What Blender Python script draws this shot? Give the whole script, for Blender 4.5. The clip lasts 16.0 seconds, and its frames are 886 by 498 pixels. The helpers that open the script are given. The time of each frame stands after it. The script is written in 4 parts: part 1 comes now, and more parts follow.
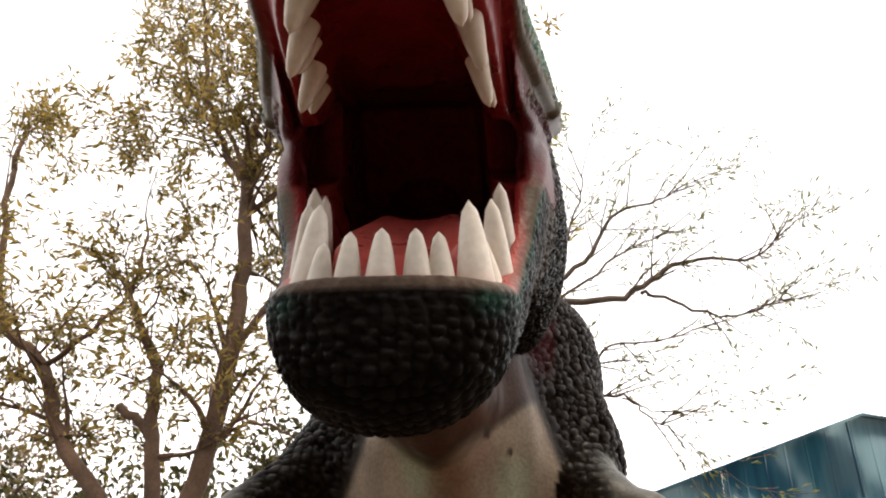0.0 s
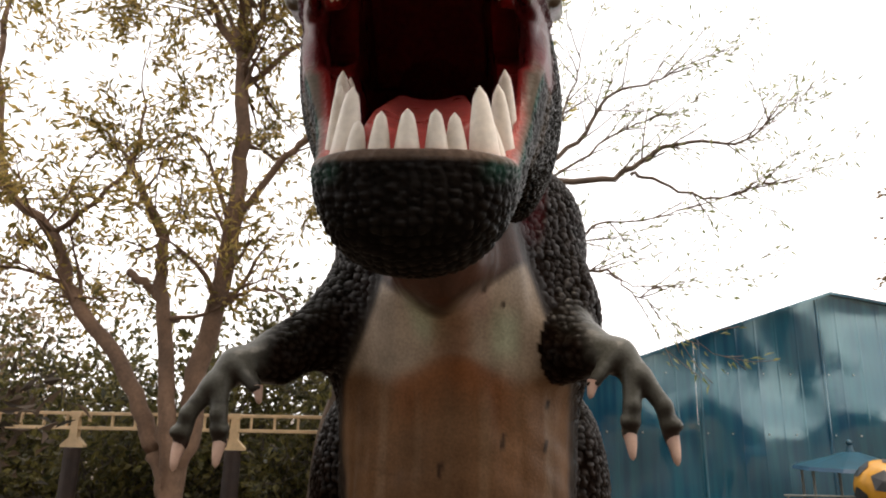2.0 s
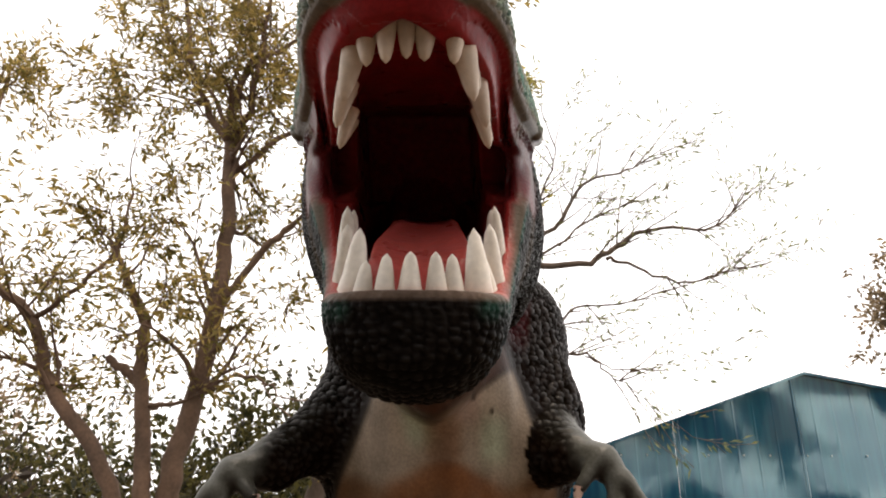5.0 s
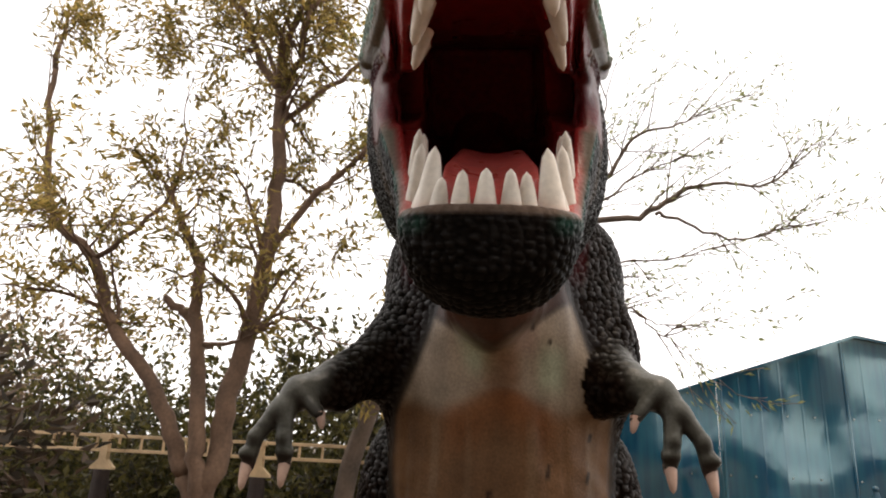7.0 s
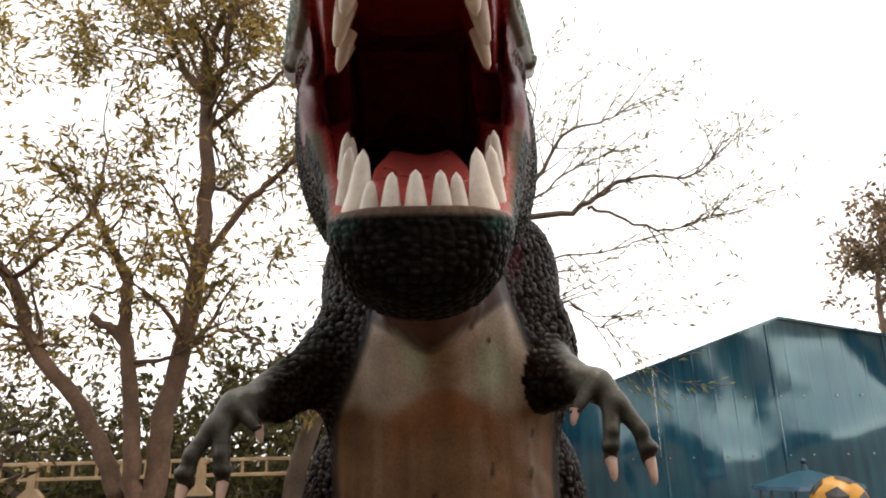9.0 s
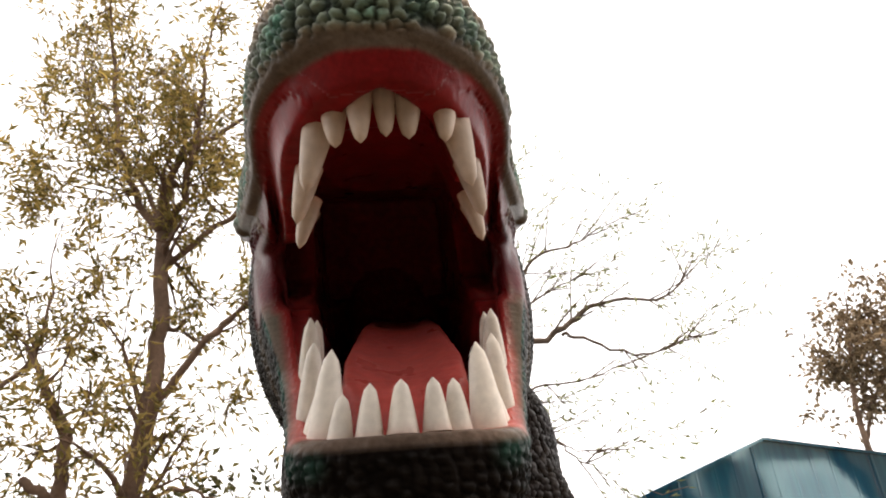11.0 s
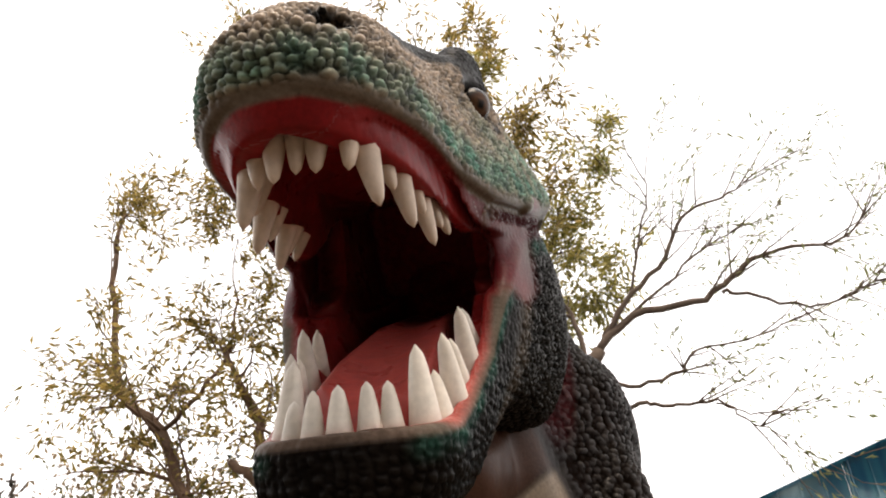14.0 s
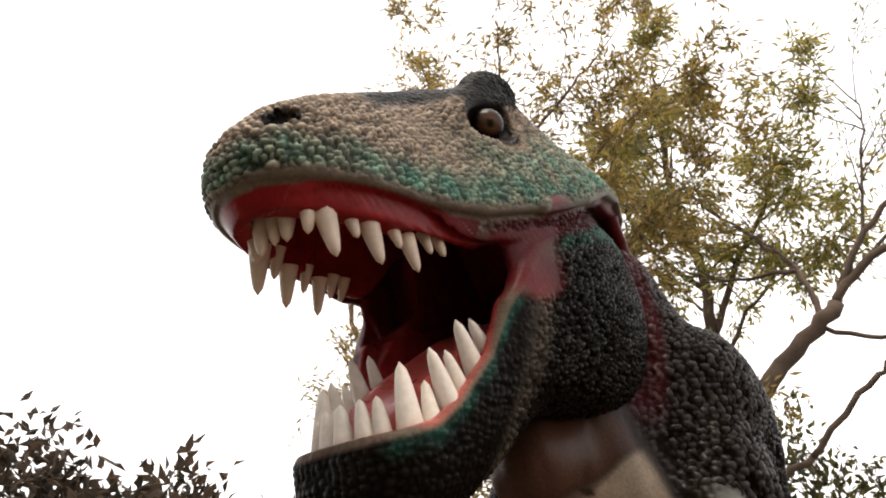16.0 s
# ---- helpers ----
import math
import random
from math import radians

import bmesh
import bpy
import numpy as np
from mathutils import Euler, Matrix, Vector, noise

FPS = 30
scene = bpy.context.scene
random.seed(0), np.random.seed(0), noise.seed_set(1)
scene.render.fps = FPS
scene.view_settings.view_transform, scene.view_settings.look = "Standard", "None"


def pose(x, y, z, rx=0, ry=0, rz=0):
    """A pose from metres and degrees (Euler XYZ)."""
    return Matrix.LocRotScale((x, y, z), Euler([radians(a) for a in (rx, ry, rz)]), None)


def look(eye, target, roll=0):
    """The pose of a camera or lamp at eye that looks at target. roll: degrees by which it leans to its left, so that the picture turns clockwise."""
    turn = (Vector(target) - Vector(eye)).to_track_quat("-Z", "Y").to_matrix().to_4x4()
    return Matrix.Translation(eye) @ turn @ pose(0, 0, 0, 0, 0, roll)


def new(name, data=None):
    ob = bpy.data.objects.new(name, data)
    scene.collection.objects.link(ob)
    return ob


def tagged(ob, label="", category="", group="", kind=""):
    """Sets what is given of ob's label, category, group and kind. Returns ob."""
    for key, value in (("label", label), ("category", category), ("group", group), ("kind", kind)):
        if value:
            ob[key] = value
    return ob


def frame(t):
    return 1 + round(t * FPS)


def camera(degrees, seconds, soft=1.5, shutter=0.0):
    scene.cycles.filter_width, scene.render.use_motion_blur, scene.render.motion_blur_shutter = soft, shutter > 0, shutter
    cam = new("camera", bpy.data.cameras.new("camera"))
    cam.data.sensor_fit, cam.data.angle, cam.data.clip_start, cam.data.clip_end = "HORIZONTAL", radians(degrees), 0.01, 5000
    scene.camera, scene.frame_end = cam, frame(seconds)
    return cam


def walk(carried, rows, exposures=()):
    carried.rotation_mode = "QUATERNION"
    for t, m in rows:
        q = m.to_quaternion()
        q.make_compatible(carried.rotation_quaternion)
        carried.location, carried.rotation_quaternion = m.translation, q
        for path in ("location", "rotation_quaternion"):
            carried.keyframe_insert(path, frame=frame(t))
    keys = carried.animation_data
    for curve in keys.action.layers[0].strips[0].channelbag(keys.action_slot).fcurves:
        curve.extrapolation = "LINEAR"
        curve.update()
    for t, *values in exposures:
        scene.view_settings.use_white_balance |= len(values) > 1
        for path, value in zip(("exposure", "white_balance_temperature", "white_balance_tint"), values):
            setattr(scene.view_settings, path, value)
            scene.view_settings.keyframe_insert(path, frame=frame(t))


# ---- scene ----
cam = camera(67.0, 16.0, soft=2.0)
PATH = [
    (0, (0.169, 0.364, 1.349), (0.053, 2.181, 2.178), 0.14),
    (0.5, (0.142, 0.304, 1.307), (-0.012, 2.171, 2.006), 1.03),
    (1, (-0.036, 0.238, 1.277), (-0.106, 2.169, 1.794), 0.87),
    (1.5, (0.123, 0.103, 1.215), (0.041, 2.041, 1.699), 0.61),
    (2, (0.135, 0.114, 1.237), (0.042, 2.052, 1.725), 0.98),
    (2.5, (-0.025, 0.055, 1.223), (-0.057, 2.000, 1.690), 1.40),
    (3, (0.138, 0.055, 1.205), (0.111, 2.002, 1.663), 2.06),
    (3.5, (0.195, 0.034, 1.239), (0.151, 1.963, 1.765), 2.21),
    (4, (-0.009, -0.036, 1.303), (-0.018, 1.856, 1.954), 1.90),
    (4.2, (0.017, -0.052, 1.327), (0.023, 1.821, 2.027), 1.14),
    (6.3, (0.161, -0.088, 1.265), (0.037, 1.788, 1.947), 1.63),
    (6.5, (0.183, -0.069, 1.239), (0.030, 1.817, 1.887), 2.52),
    (7, (0.008, -0.078, 1.214), (-0.137, 1.831, 1.792), 2.76),
    (7.5, (-0.013, -0.060, 1.187), (-0.100, 1.875, 1.685), 1.22),
    (8, (0.166, -0.023, 1.128), (0.037, 1.926, 1.557), 2.21),
    (8.5, (0.058, -0.015, 1.143), (0.000, 1.932, 1.595), 2.07),
    (9, (0.023, -0.064, 1.221), (0.060, 1.848, 1.805), -1.40),
    (9.5, (0.226, -0.012, 1.298), (0.285, 1.867, 1.983), -2.47),
    (10, (0.108, 0.109, 1.451), (0.218, 1.921, 2.264), -3.62),
    (10.2, (-0.018, 0.166, 1.472), (0.118, 1.980, 2.304), -4.75),
    (12.3, (0.010, 0.226, 1.586), (0.184, 1.945, 2.578), -4.5),
    (12.5, (0.102, 0.177, 1.562), (0.252, 1.908, 2.542), -4.54),
    (13, (0.157, 0.064, 1.578), (0.213, 1.85, 2.446), -3.11),
    (13.5, (0.178, 0.037, 1.568), (0.046, 1.832, 2.415), -0.99),
    (14, (0.524, 0.127, 1.518), (0.141, 1.891, 2.381), -4.13),
    (14.5, (0.720, 0.127, 1.502), (0.092, 1.795, 2.409), -7.99),
    (15, (0.743, -0.014, 1.535), (0.049, 1.708, 2.278), -4.08),
    (15.5, (1.012, 0.052, 1.511), (0.110, 1.631, 2.345), -6.11),
    (16, (1.239, 0.205, 1.425), (0.215, 1.664, 2.334), -6.29),
]
walk(cam, [(t, look(eye, target, roll)) for t, eye, target, roll in PATH],
     exposures=((0, 1.53), (4.0, 1.50), (6.3, 1.45), (9.0, 1.42), (10.2, 1.55), (12.3, 1.72), (13.0, 1.66), (14.0, 1.50), (16.0, 1.42)))

# ---- world and light: bright overcast sky ----
world = bpy.data.worlds.new("overcast_sky")
scene.world = world
world.use_nodes = True
wn = world.node_tree
for n in list(wn.nodes):
    wn.nodes.remove(n)
w_out = wn.nodes.new("ShaderNodeOutputWorld")
w_bg = wn.nodes.new("ShaderNodeBackground")
w_sky = wn.nodes.new("ShaderNodeTexSky")
w_sky.sky_type = "NISHITA"
w_sky.sun_disc = False
w_sky.sun_elevation = radians(75)
w_sky.sun_rotation = radians(-20)
w_hsv = wn.nodes.new("ShaderNodeHueSaturation")
w_hsv.inputs["Saturation"].default_value = 0.05
wn.links.new(w_sky.outputs[0], w_hsv.inputs["Color"])
wn.links.new(w_hsv.outputs[0], w_bg.inputs["Color"])
w_bg.inputs["Strength"].default_value = 0.15
wn.links.new(w_bg.outputs[0], w_out.inputs["Surface"])
sun_data = bpy.data.lights.new("sun", "SUN")
sun_data.energy = 1.1
sun_data.angle = radians(25)
sun_data.color = (1.0, 0.86, 0.70)
sun = new("sun", sun_data)
sun.matrix_world = look((1.5, 0.2, 9), (0.4, 1.8, 1.5))
scene.view_settings.use_white_balance = True
scene.view_settings.white_balance_temperature = 6850
scene.view_settings.white_balance_tint = 13


# ---- materials ----
def nodes_of(name):
    m = bpy.data.materials.new(name)
    m.use_nodes = True
    nt = m.node_tree
    return m, nt, nt.nodes["Principled BSDF"]


def simple(name, color, rough=0.6, metal=0.0, vary=0.35, scale=6.0, bump=0.15, fine=60.0, coords="Object", spec=None):
    """A surface whose colour varies at two scales, with a fine relief."""
    m, nt, p = nodes_of(name)
    L = nt.links.new
    tc = nt.nodes.new("ShaderNodeTexCoord")
    n1 = nt.nodes.new("ShaderNodeTexNoise")
    n1.inputs["Scale"].default_value, n1.inputs["Detail"].default_value = scale, 5
    n2 = nt.nodes.new("ShaderNodeTexNoise")
    n2.inputs["Scale"].default_value, n2.inputs["Detail"].default_value = fine, 4
    L(tc.outputs[coords], n1.inputs["Vector"])
    L(tc.outputs[coords], n2.inputs["Vector"])
    mix = nt.nodes.new("ShaderNodeMath")
    mix.operation = "MULTIPLY_ADD"
    L(n2.outputs["Fac"], mix.inputs[0])
    mix.inputs[1].default_value = 0.45
    L(n1.outputs["Fac"], mix.inputs[2])
    ramp = nt.nodes.new("ShaderNodeValToRGB")
    ramp.color_ramp.elements[0].position, ramp.color_ramp.elements[1].position = 0.45, 1.0
    lo, hi = [max(0, c * (1 - vary)) for c in color], [min(1, c * (1 + vary)) for c in color]
    ramp.color_ramp.elements[0].color, ramp.color_ramp.elements[1].color = (*lo, 1), (*hi, 1)
    L(mix.outputs[0], ramp.inputs["Fac"])
    L(ramp.outputs["Color"], p.inputs["Base Color"])
    p.inputs["Roughness"].default_value, p.inputs["Metallic"].default_value = rough, metal
    if spec is not None:
        p.inputs["Specular IOR Level"].default_value = spec
    if bump:
        b = nt.nodes.new("ShaderNodeBump")
        b.inputs["Strength"].default_value, b.inputs["Distance"].default_value = bump, 0.02
        L(mix.outputs[0], b.inputs["Height"])
        L(b.outputs["Normal"], p.inputs["Normal"])
    return m


def painted(name, rough, bump, fine, spec=0.5, mottle=0.3):
    """Airbrushed fibreglass: paint with shading in it comes with the mesh, wear and grain from noise."""
    m, nt, p = nodes_of(name)
    L = nt.links.new
    at = nt.nodes.new("ShaderNodeAttribute")
    at.attribute_name = "paint"
    tc = nt.nodes.new("ShaderNodeTexCoord")
    n1 = nt.nodes.new("ShaderNodeTexNoise")
    n1.inputs["Scale"].default_value, n1.inputs["Detail"].default_value = 9.0, 6
    n2 = nt.nodes.new("ShaderNodeTexNoise")
    n2.inputs["Scale"].default_value, n2.inputs["Detail"].default_value = fine, 5
    L(tc.outputs["Object"], n1.inputs["Vector"])
    L(tc.outputs["Object"], n2.inputs["Vector"])
    add = nt.nodes.new("ShaderNodeMath")
    L(n1.outputs["Fac"], add.inputs[0])
    L(n2.outputs["Fac"], add.inputs[1])
    mr = nt.nodes.new("ShaderNodeMapRange")
    mr.inputs["From Min"].default_value, mr.inputs["From Max"].default_value = 0.7, 1.3
    mr.inputs["To Min"].default_value, mr.inputs["To Max"].default_value = 1 - mottle, 1 + mottle
    L(add.outputs[0], mr.inputs["Value"])
    mul = nt.nodes.new("ShaderNodeMix")
    mul.data_type, mul.blend_type = "RGBA", "MULTIPLY"
    mul.inputs[0].default_value = 1.0
    L(at.outputs["Color"], mul.inputs[6])
    L(mr.outputs[0], mul.inputs[7])
    L(mul.outputs[2], p.inputs["Base Color"])
    r = nt.nodes.new("ShaderNodeMapRange")
    r.inputs["To Min"].default_value, r.inputs["To Max"].default_value = rough - 0.1, rough + 0.18
    L(n1.outputs["Fac"], r.inputs["Value"])
    L(r.outputs[0], p.inputs["Roughness"])
    sp = nt.nodes.new("ShaderNodeMath")
    sp.operation = "MULTIPLY"
    L(at.outputs["Alpha"], sp.inputs[0])
    sp.inputs[1].default_value = spec
    L(sp.outputs[0], p.inputs["Specular IOR Level"])
    b = nt.nodes.new("ShaderNodeBump")
    b.inputs["Strength"].default_value, b.inputs["Distance"].default_value = bump, 0.004
    L(n2.outputs["Fac"], b.inputs["Height"])
    L(b.outputs["Normal"], p.inputs["Normal"])
    return m


M_SKIN = painted("painted_scaly_fibreglass", 0.33, 0.35, 90.0, 0.75, 0.25)
M_MOUTH = painted("red_gloss_paint", 0.27, 0.35, 45.0, 0.15, 0.22)
M_TOOTH = painted("ivory_gloss_paint", 0.38, 0.3, 60.0, 0.35, 0.12)
M_EYE = painted("lacquered_eye", 0.22, 0.0, 60.0, 0.12, 0.1)
M_BARK = simple("bark", (0.14, 0.084, 0.053), 0.85, 0, 0.5, 3.0, 0.8, 25.0)
M_MIDBARK = simple("grey_brown_bark", (0.10, 0.07, 0.05), 0.85, 0, 0.45, 4.0, 0.5, 25.0)
M_DARKBARK = simple("dark_bark", (0.055, 0.043, 0.038), 0.85, 0, 0.4, 4.0, 0.5, 25.0)
M_GROUND = simple("packed_earth", (0.11, 0.085, 0.062), 0.95, 0, 0.45, 0.7, 0.4, 18.0)
M_RAIL = simple("yellow_rail_paint", (0.60, 0.43, 0.25), 0.5, 0, 0.25, 5.0, 0.1, 60.0)
M_POST = simple("rusty_post", (0.028, 0.016, 0.012), 0.7, 0, 0.5, 6.0, 0.3, 50.0)
M_GREYPOLE = simple("grey_pole_paint", (0.12, 0.13, 0.12), 0.5, 0, 0.3, 5.0, 0.1, 60.0)
M_TEAL = simple("teal_canopy_plastic", (0.003, 0.045, 0.075), 0.35, 0, 0.3, 5.0, 0.05, 50.0)
M_PALEBLUE = simple("pale_blue_plastic", (0.02, 0.06, 0.11), 0.3, 0, 0.2, 5.0, 0.05, 50.0)
M_GREEN = simple("dark_green_plastic", (0.005, 0.035, 0.009), 0.5, 0, 0.3, 5.0, 0.05, 50.0)
M_ORANGE = simple("orange_ball_paint", (0.42, 0.20, 0.012), 0.4, 0, 0.2, 9.0, 0.05, 50.0)
M_BLACK = simple("black_ball_patch", (0.02, 0.022, 0.025), 0.45, 0, 0.2, 9.0, 0.05, 50.0)
M_STEEL = simple("zinc_screw", (0.6, 0.6, 0.58), 0.35, 1.0, 0.1, 9.0, 0.0, 50.0)


def leafy(name, lo, hi):
    """Leaves that differ one from another and let some light through."""
    m, nt, p = nodes_of(name)
    L = nt.links.new
    g = nt.nodes.new("ShaderNodeNewGeometry")
    ramp = nt.nodes.new("ShaderNodeValToRGB")
    ramp.color_ramp.elements[0].color, ramp.color_ramp.elements[1].color = (*lo, 1), (*hi, 1)
    L(g.outputs["Random Per Island"], ramp.inputs["Fac"])
    L(ramp.outputs["Color"], p.inputs["Base Color"])
    p.inputs["Roughness"].default_value = 0.55
    tr = nt.nodes.new("ShaderNodeBsdfTranslucent")
    L(ramp.outputs["Color"], tr.inputs["Color"])
    mix = nt.nodes.new("ShaderNodeMixShader")
    mix.inputs[0].default_value = 0.55
    L(p.outputs[0], mix.inputs[1])
    L(tr.outputs[0], mix.inputs[2])
    L(mix.outputs[0], nt.nodes["Material Output"].inputs["Surface"])
    return m


M_LEAF = leafy("olive_leaves", (0.12, 0.105, 0.03), (0.46, 0.33, 0.10))
M_LEAF_YELLOW = leafy("yellow_green_leaves", (0.14, 0.14, 0.035), (0.48, 0.40, 0.12))
M_LEAF_PALE = leafy("pale_feather_leaves", (0.12, 0.15, 0.05), (0.30, 0.30, 0.13))
M_LEAF_DARK = leafy("dark_hedge_leaves", (0.024, 0.028, 0.009), (0.150, 0.128, 0.040))
M_LEAF_BROWN = leafy("brownish_leaves", (0.10, 0.07, 0.04), (0.32, 0.23, 0.135))
M_LEAF_BIG = leafy("dark_broad_leaves", (0.026, 0.022, 0.015), (0.10, 0.068, 0.046))


def sheet_metal():
    m, nt, p = nodes_of("blue_sheet_metal")
    L = nt.links.new
    tc = nt.nodes.new("ShaderNodeTexCoord")
    n1 = nt.nodes.new("ShaderNodeTexNoise")
    n1.inputs["Scale"].default_value, n1.inputs["Detail"].default_value = 0.55, 0.5
    mp = nt.nodes.new("ShaderNodeMapping")
    mp.inputs["Scale"].default_value = (5.0, 1.0, 0.3)
    n2 = nt.nodes.new("ShaderNodeTexNoise")
    n2.inputs["Scale"].default_value, n2.inputs["Detail"].default_value = 1.6, 4
    L(tc.outputs["Object"], n1.inputs["Vector"])
    L(tc.outputs["Object"], mp.inputs["Vector"])
    L(mp.outputs[0], n2.inputs["Vector"])
    ramp = nt.nodes.new("ShaderNodeValToRGB")
    ramp.color_ramp.elements[0].color, ramp.color_ramp.elements[1].color = (0.004, 0.046, 0.098, 1), (0.010, 0.085, 0.130, 1)
    ramp.color_ramp.elements[0].position, ramp.color_ramp.elements[1].position = 0.35, 0.7
    L(n2.outputs["Fac"], ramp.inputs["Fac"])
    L(ramp.outputs["Color"], p.inputs["Base Color"])
    p.inputs["IOR"].default_value = 2.1
    p.inputs["Specular Tint"].default_value = (0.76, 1.0, 0.96, 1.0)
    r = nt.nodes.new("ShaderNodeMapRange")
    r.inputs["To Min"].default_value, r.inputs["To Max"].default_value = 0.06, 0.22
    L(n2.outputs["Fac"], r.inputs["Value"])
    L(r.outputs[0], p.inputs["Roughness"])
    b = nt.nodes.new("ShaderNodeBump")
    b.inputs["Strength"].default_value, b.inputs["Distance"].default_value = 1.0, 0.75
    L(n1.outputs["Fac"], b.inputs["Height"])
    L(b.outputs["Normal"], p.inputs["Normal"])
    return m


M_SHEET = sheet_metal()


# ---- mesh helpers ----
def mesh_ob(name, verts, faces, material, parent=None, label="", smooth=True):
    me = bpy.data.meshes.new(name)
    me.from_pydata([tuple(v) for v in verts], [], [tuple(f) for f in faces])
    me.materials.append(material)
    if smooth:
        me.polygons.foreach_set("use_smooth", [True] * len(me.polygons))
    me.update()
    ob = new(name, me)
    if parent:
        ob.parent = parent
    if label:
        tagged(ob, label)
    return ob


def part(name, bm, material, parent=None, label="", smooth=False):
    me = bpy.data.meshes.new(name)
    bm.to_mesh(me)
    bm.free()
    me.materials.append(material)
    if smooth:
        me.polygons.foreach_set("use_smooth", [True] * len(me.polygons))
    ob = new(name, me)
    if parent:
        ob.parent = parent
    if label:
        tagged(ob, label)
    return ob


def thing(name, label, category, group="", place=(0, 0, 0), kind=""):
    ob = new(name)
    ob.location = place
    return tagged(ob, label, category, group, kind)


def box(bm, x0, y0, z0, x1, y1, z1, bevel=0.0):
    made = bmesh.ops.create_cube(bm, size=1.0, matrix=Matrix.Translation(((x0 + x1) / 2, (y0 + y1) / 2, (z0 + z1) / 2)) @ Matrix.Diagonal((x1 - x0, y1 - y0, z1 - z0, 1)))
    if bevel:
        edges = list({e for v in made["verts"] for e in v.link_edges})
        bmesh.ops.bevel(bm, geom=edges, offset=bevel, segments=2, affect="EDGES", profile=0.5)


def tube(points, radii, sides=8):
    """Rings round a bent line: vertices and faces."""
    pts = [Vector(p) for p in points]
    verts, faces = [], []
    ref = Vector((0.3, 1, 0.1)).normalized()
    for i, p in enumerate(pts):
        d = (pts[min(i + 1, len(pts) - 1)] - pts[max(i - 1, 0)]).normalized()
        a = d.cross(ref)
        a = a.normalized() if a.length > 1e-3 else d.orthogonal().normalized()
        b = d.cross(a)
        for k in range(sides):
            ang = 2 * math.pi * k / sides
            verts.append(p + (a * math.cos(ang) + b * math.sin(ang)) * radii[i])
    for i in range(len(pts) - 1):
        for k in range(sides):
            k2 = (k + 1) % sides
            faces.append((i * sides + k, i * sides + k2, (i + 1) * sides + k2, (i + 1) * sides + k))
    faces.append(tuple(range(sides))[::-1])
    faces.append(tuple((len(pts) - 1) * sides + k for k in range(sides)))
    return verts, faces


def merge(lists):
    verts, faces = [], []
    for v, f in lists:
        o = len(verts)
        verts.extend(v)
        faces.extend(tuple(i + o for i in face) for face in f)
    return verts, faces


# ---- ground ----
GZ = -0.55


def ground():
    rng = np.random.default_rng(5)
    xs = np.concatenate([np.linspace(-600, -30, 12), np.linspace(-24, 24, 49), np.linspace(30, 600, 12)])
    ys = np.concatenate([np.linspace(-600, -30, 12), np.linspace(-24, 30, 55), np.linspace(36, 600, 12)])
    verts = [(x, y, GZ + rng.uniform(-0.02, 0.0)) for y in ys for x in xs]
    n = len(xs)
    faces = [(j * n + i, j * n + i + 1, (j + 1) * n + i + 1, (j + 1) * n + i) for j in range(len(ys) - 1) for i in range(n - 1)]
    return tagged(mesh_ob("ground", verts, faces, M_GROUND), "packed brown earth with fine grit", "ground", kind="structure")


ground()


# ---- dinosaur statue ----
def smin(a, b, k):
    h = np.clip(0.5 + 0.5 * (b - a) / k, 0, 1)
    return b + (a - b) * h - k * h * (1 - h)


def smax(a, b, k):
    return -smin(-a, -b, k)


def ell(x, y, z, c, r, tilt=0.0):
    """Distance, roughly, to an ellipsoid turned about x by tilt degrees."""
    ca, sa = math.cos(radians(tilt)), math.sin(radians(tilt))
    dx, dy, dz = x - c[0], y - c[1], z - c[2]
    u, w = dy * ca + dz * sa, -dy * sa + dz * ca
    k = np.sqrt((dx / r[0]) ** 2 + (u / r[1]) ** 2 + (w / r[2]) ** 2)
    return (k - 1) * min(r)


def cap(x, y, z, a, b, ra, rb):
    """Distance to a tapered rod with round ends."""
    a, b = np.array(a, float), np.array(b, float)
    d = b - a
    t = np.clip(((x - a[0]) * d[0] + (y - a[1]) * d[1] + (z - a[2]) * d[2]) / (d @ d), 0, 1)
    return np.sqrt((x - a[0] - t * d[0]) ** 2 + (y - a[1] - t * d[1]) ** 2 + (z - a[2] - t * d[2]) ** 2) - (ra + (rb - ra) * t)


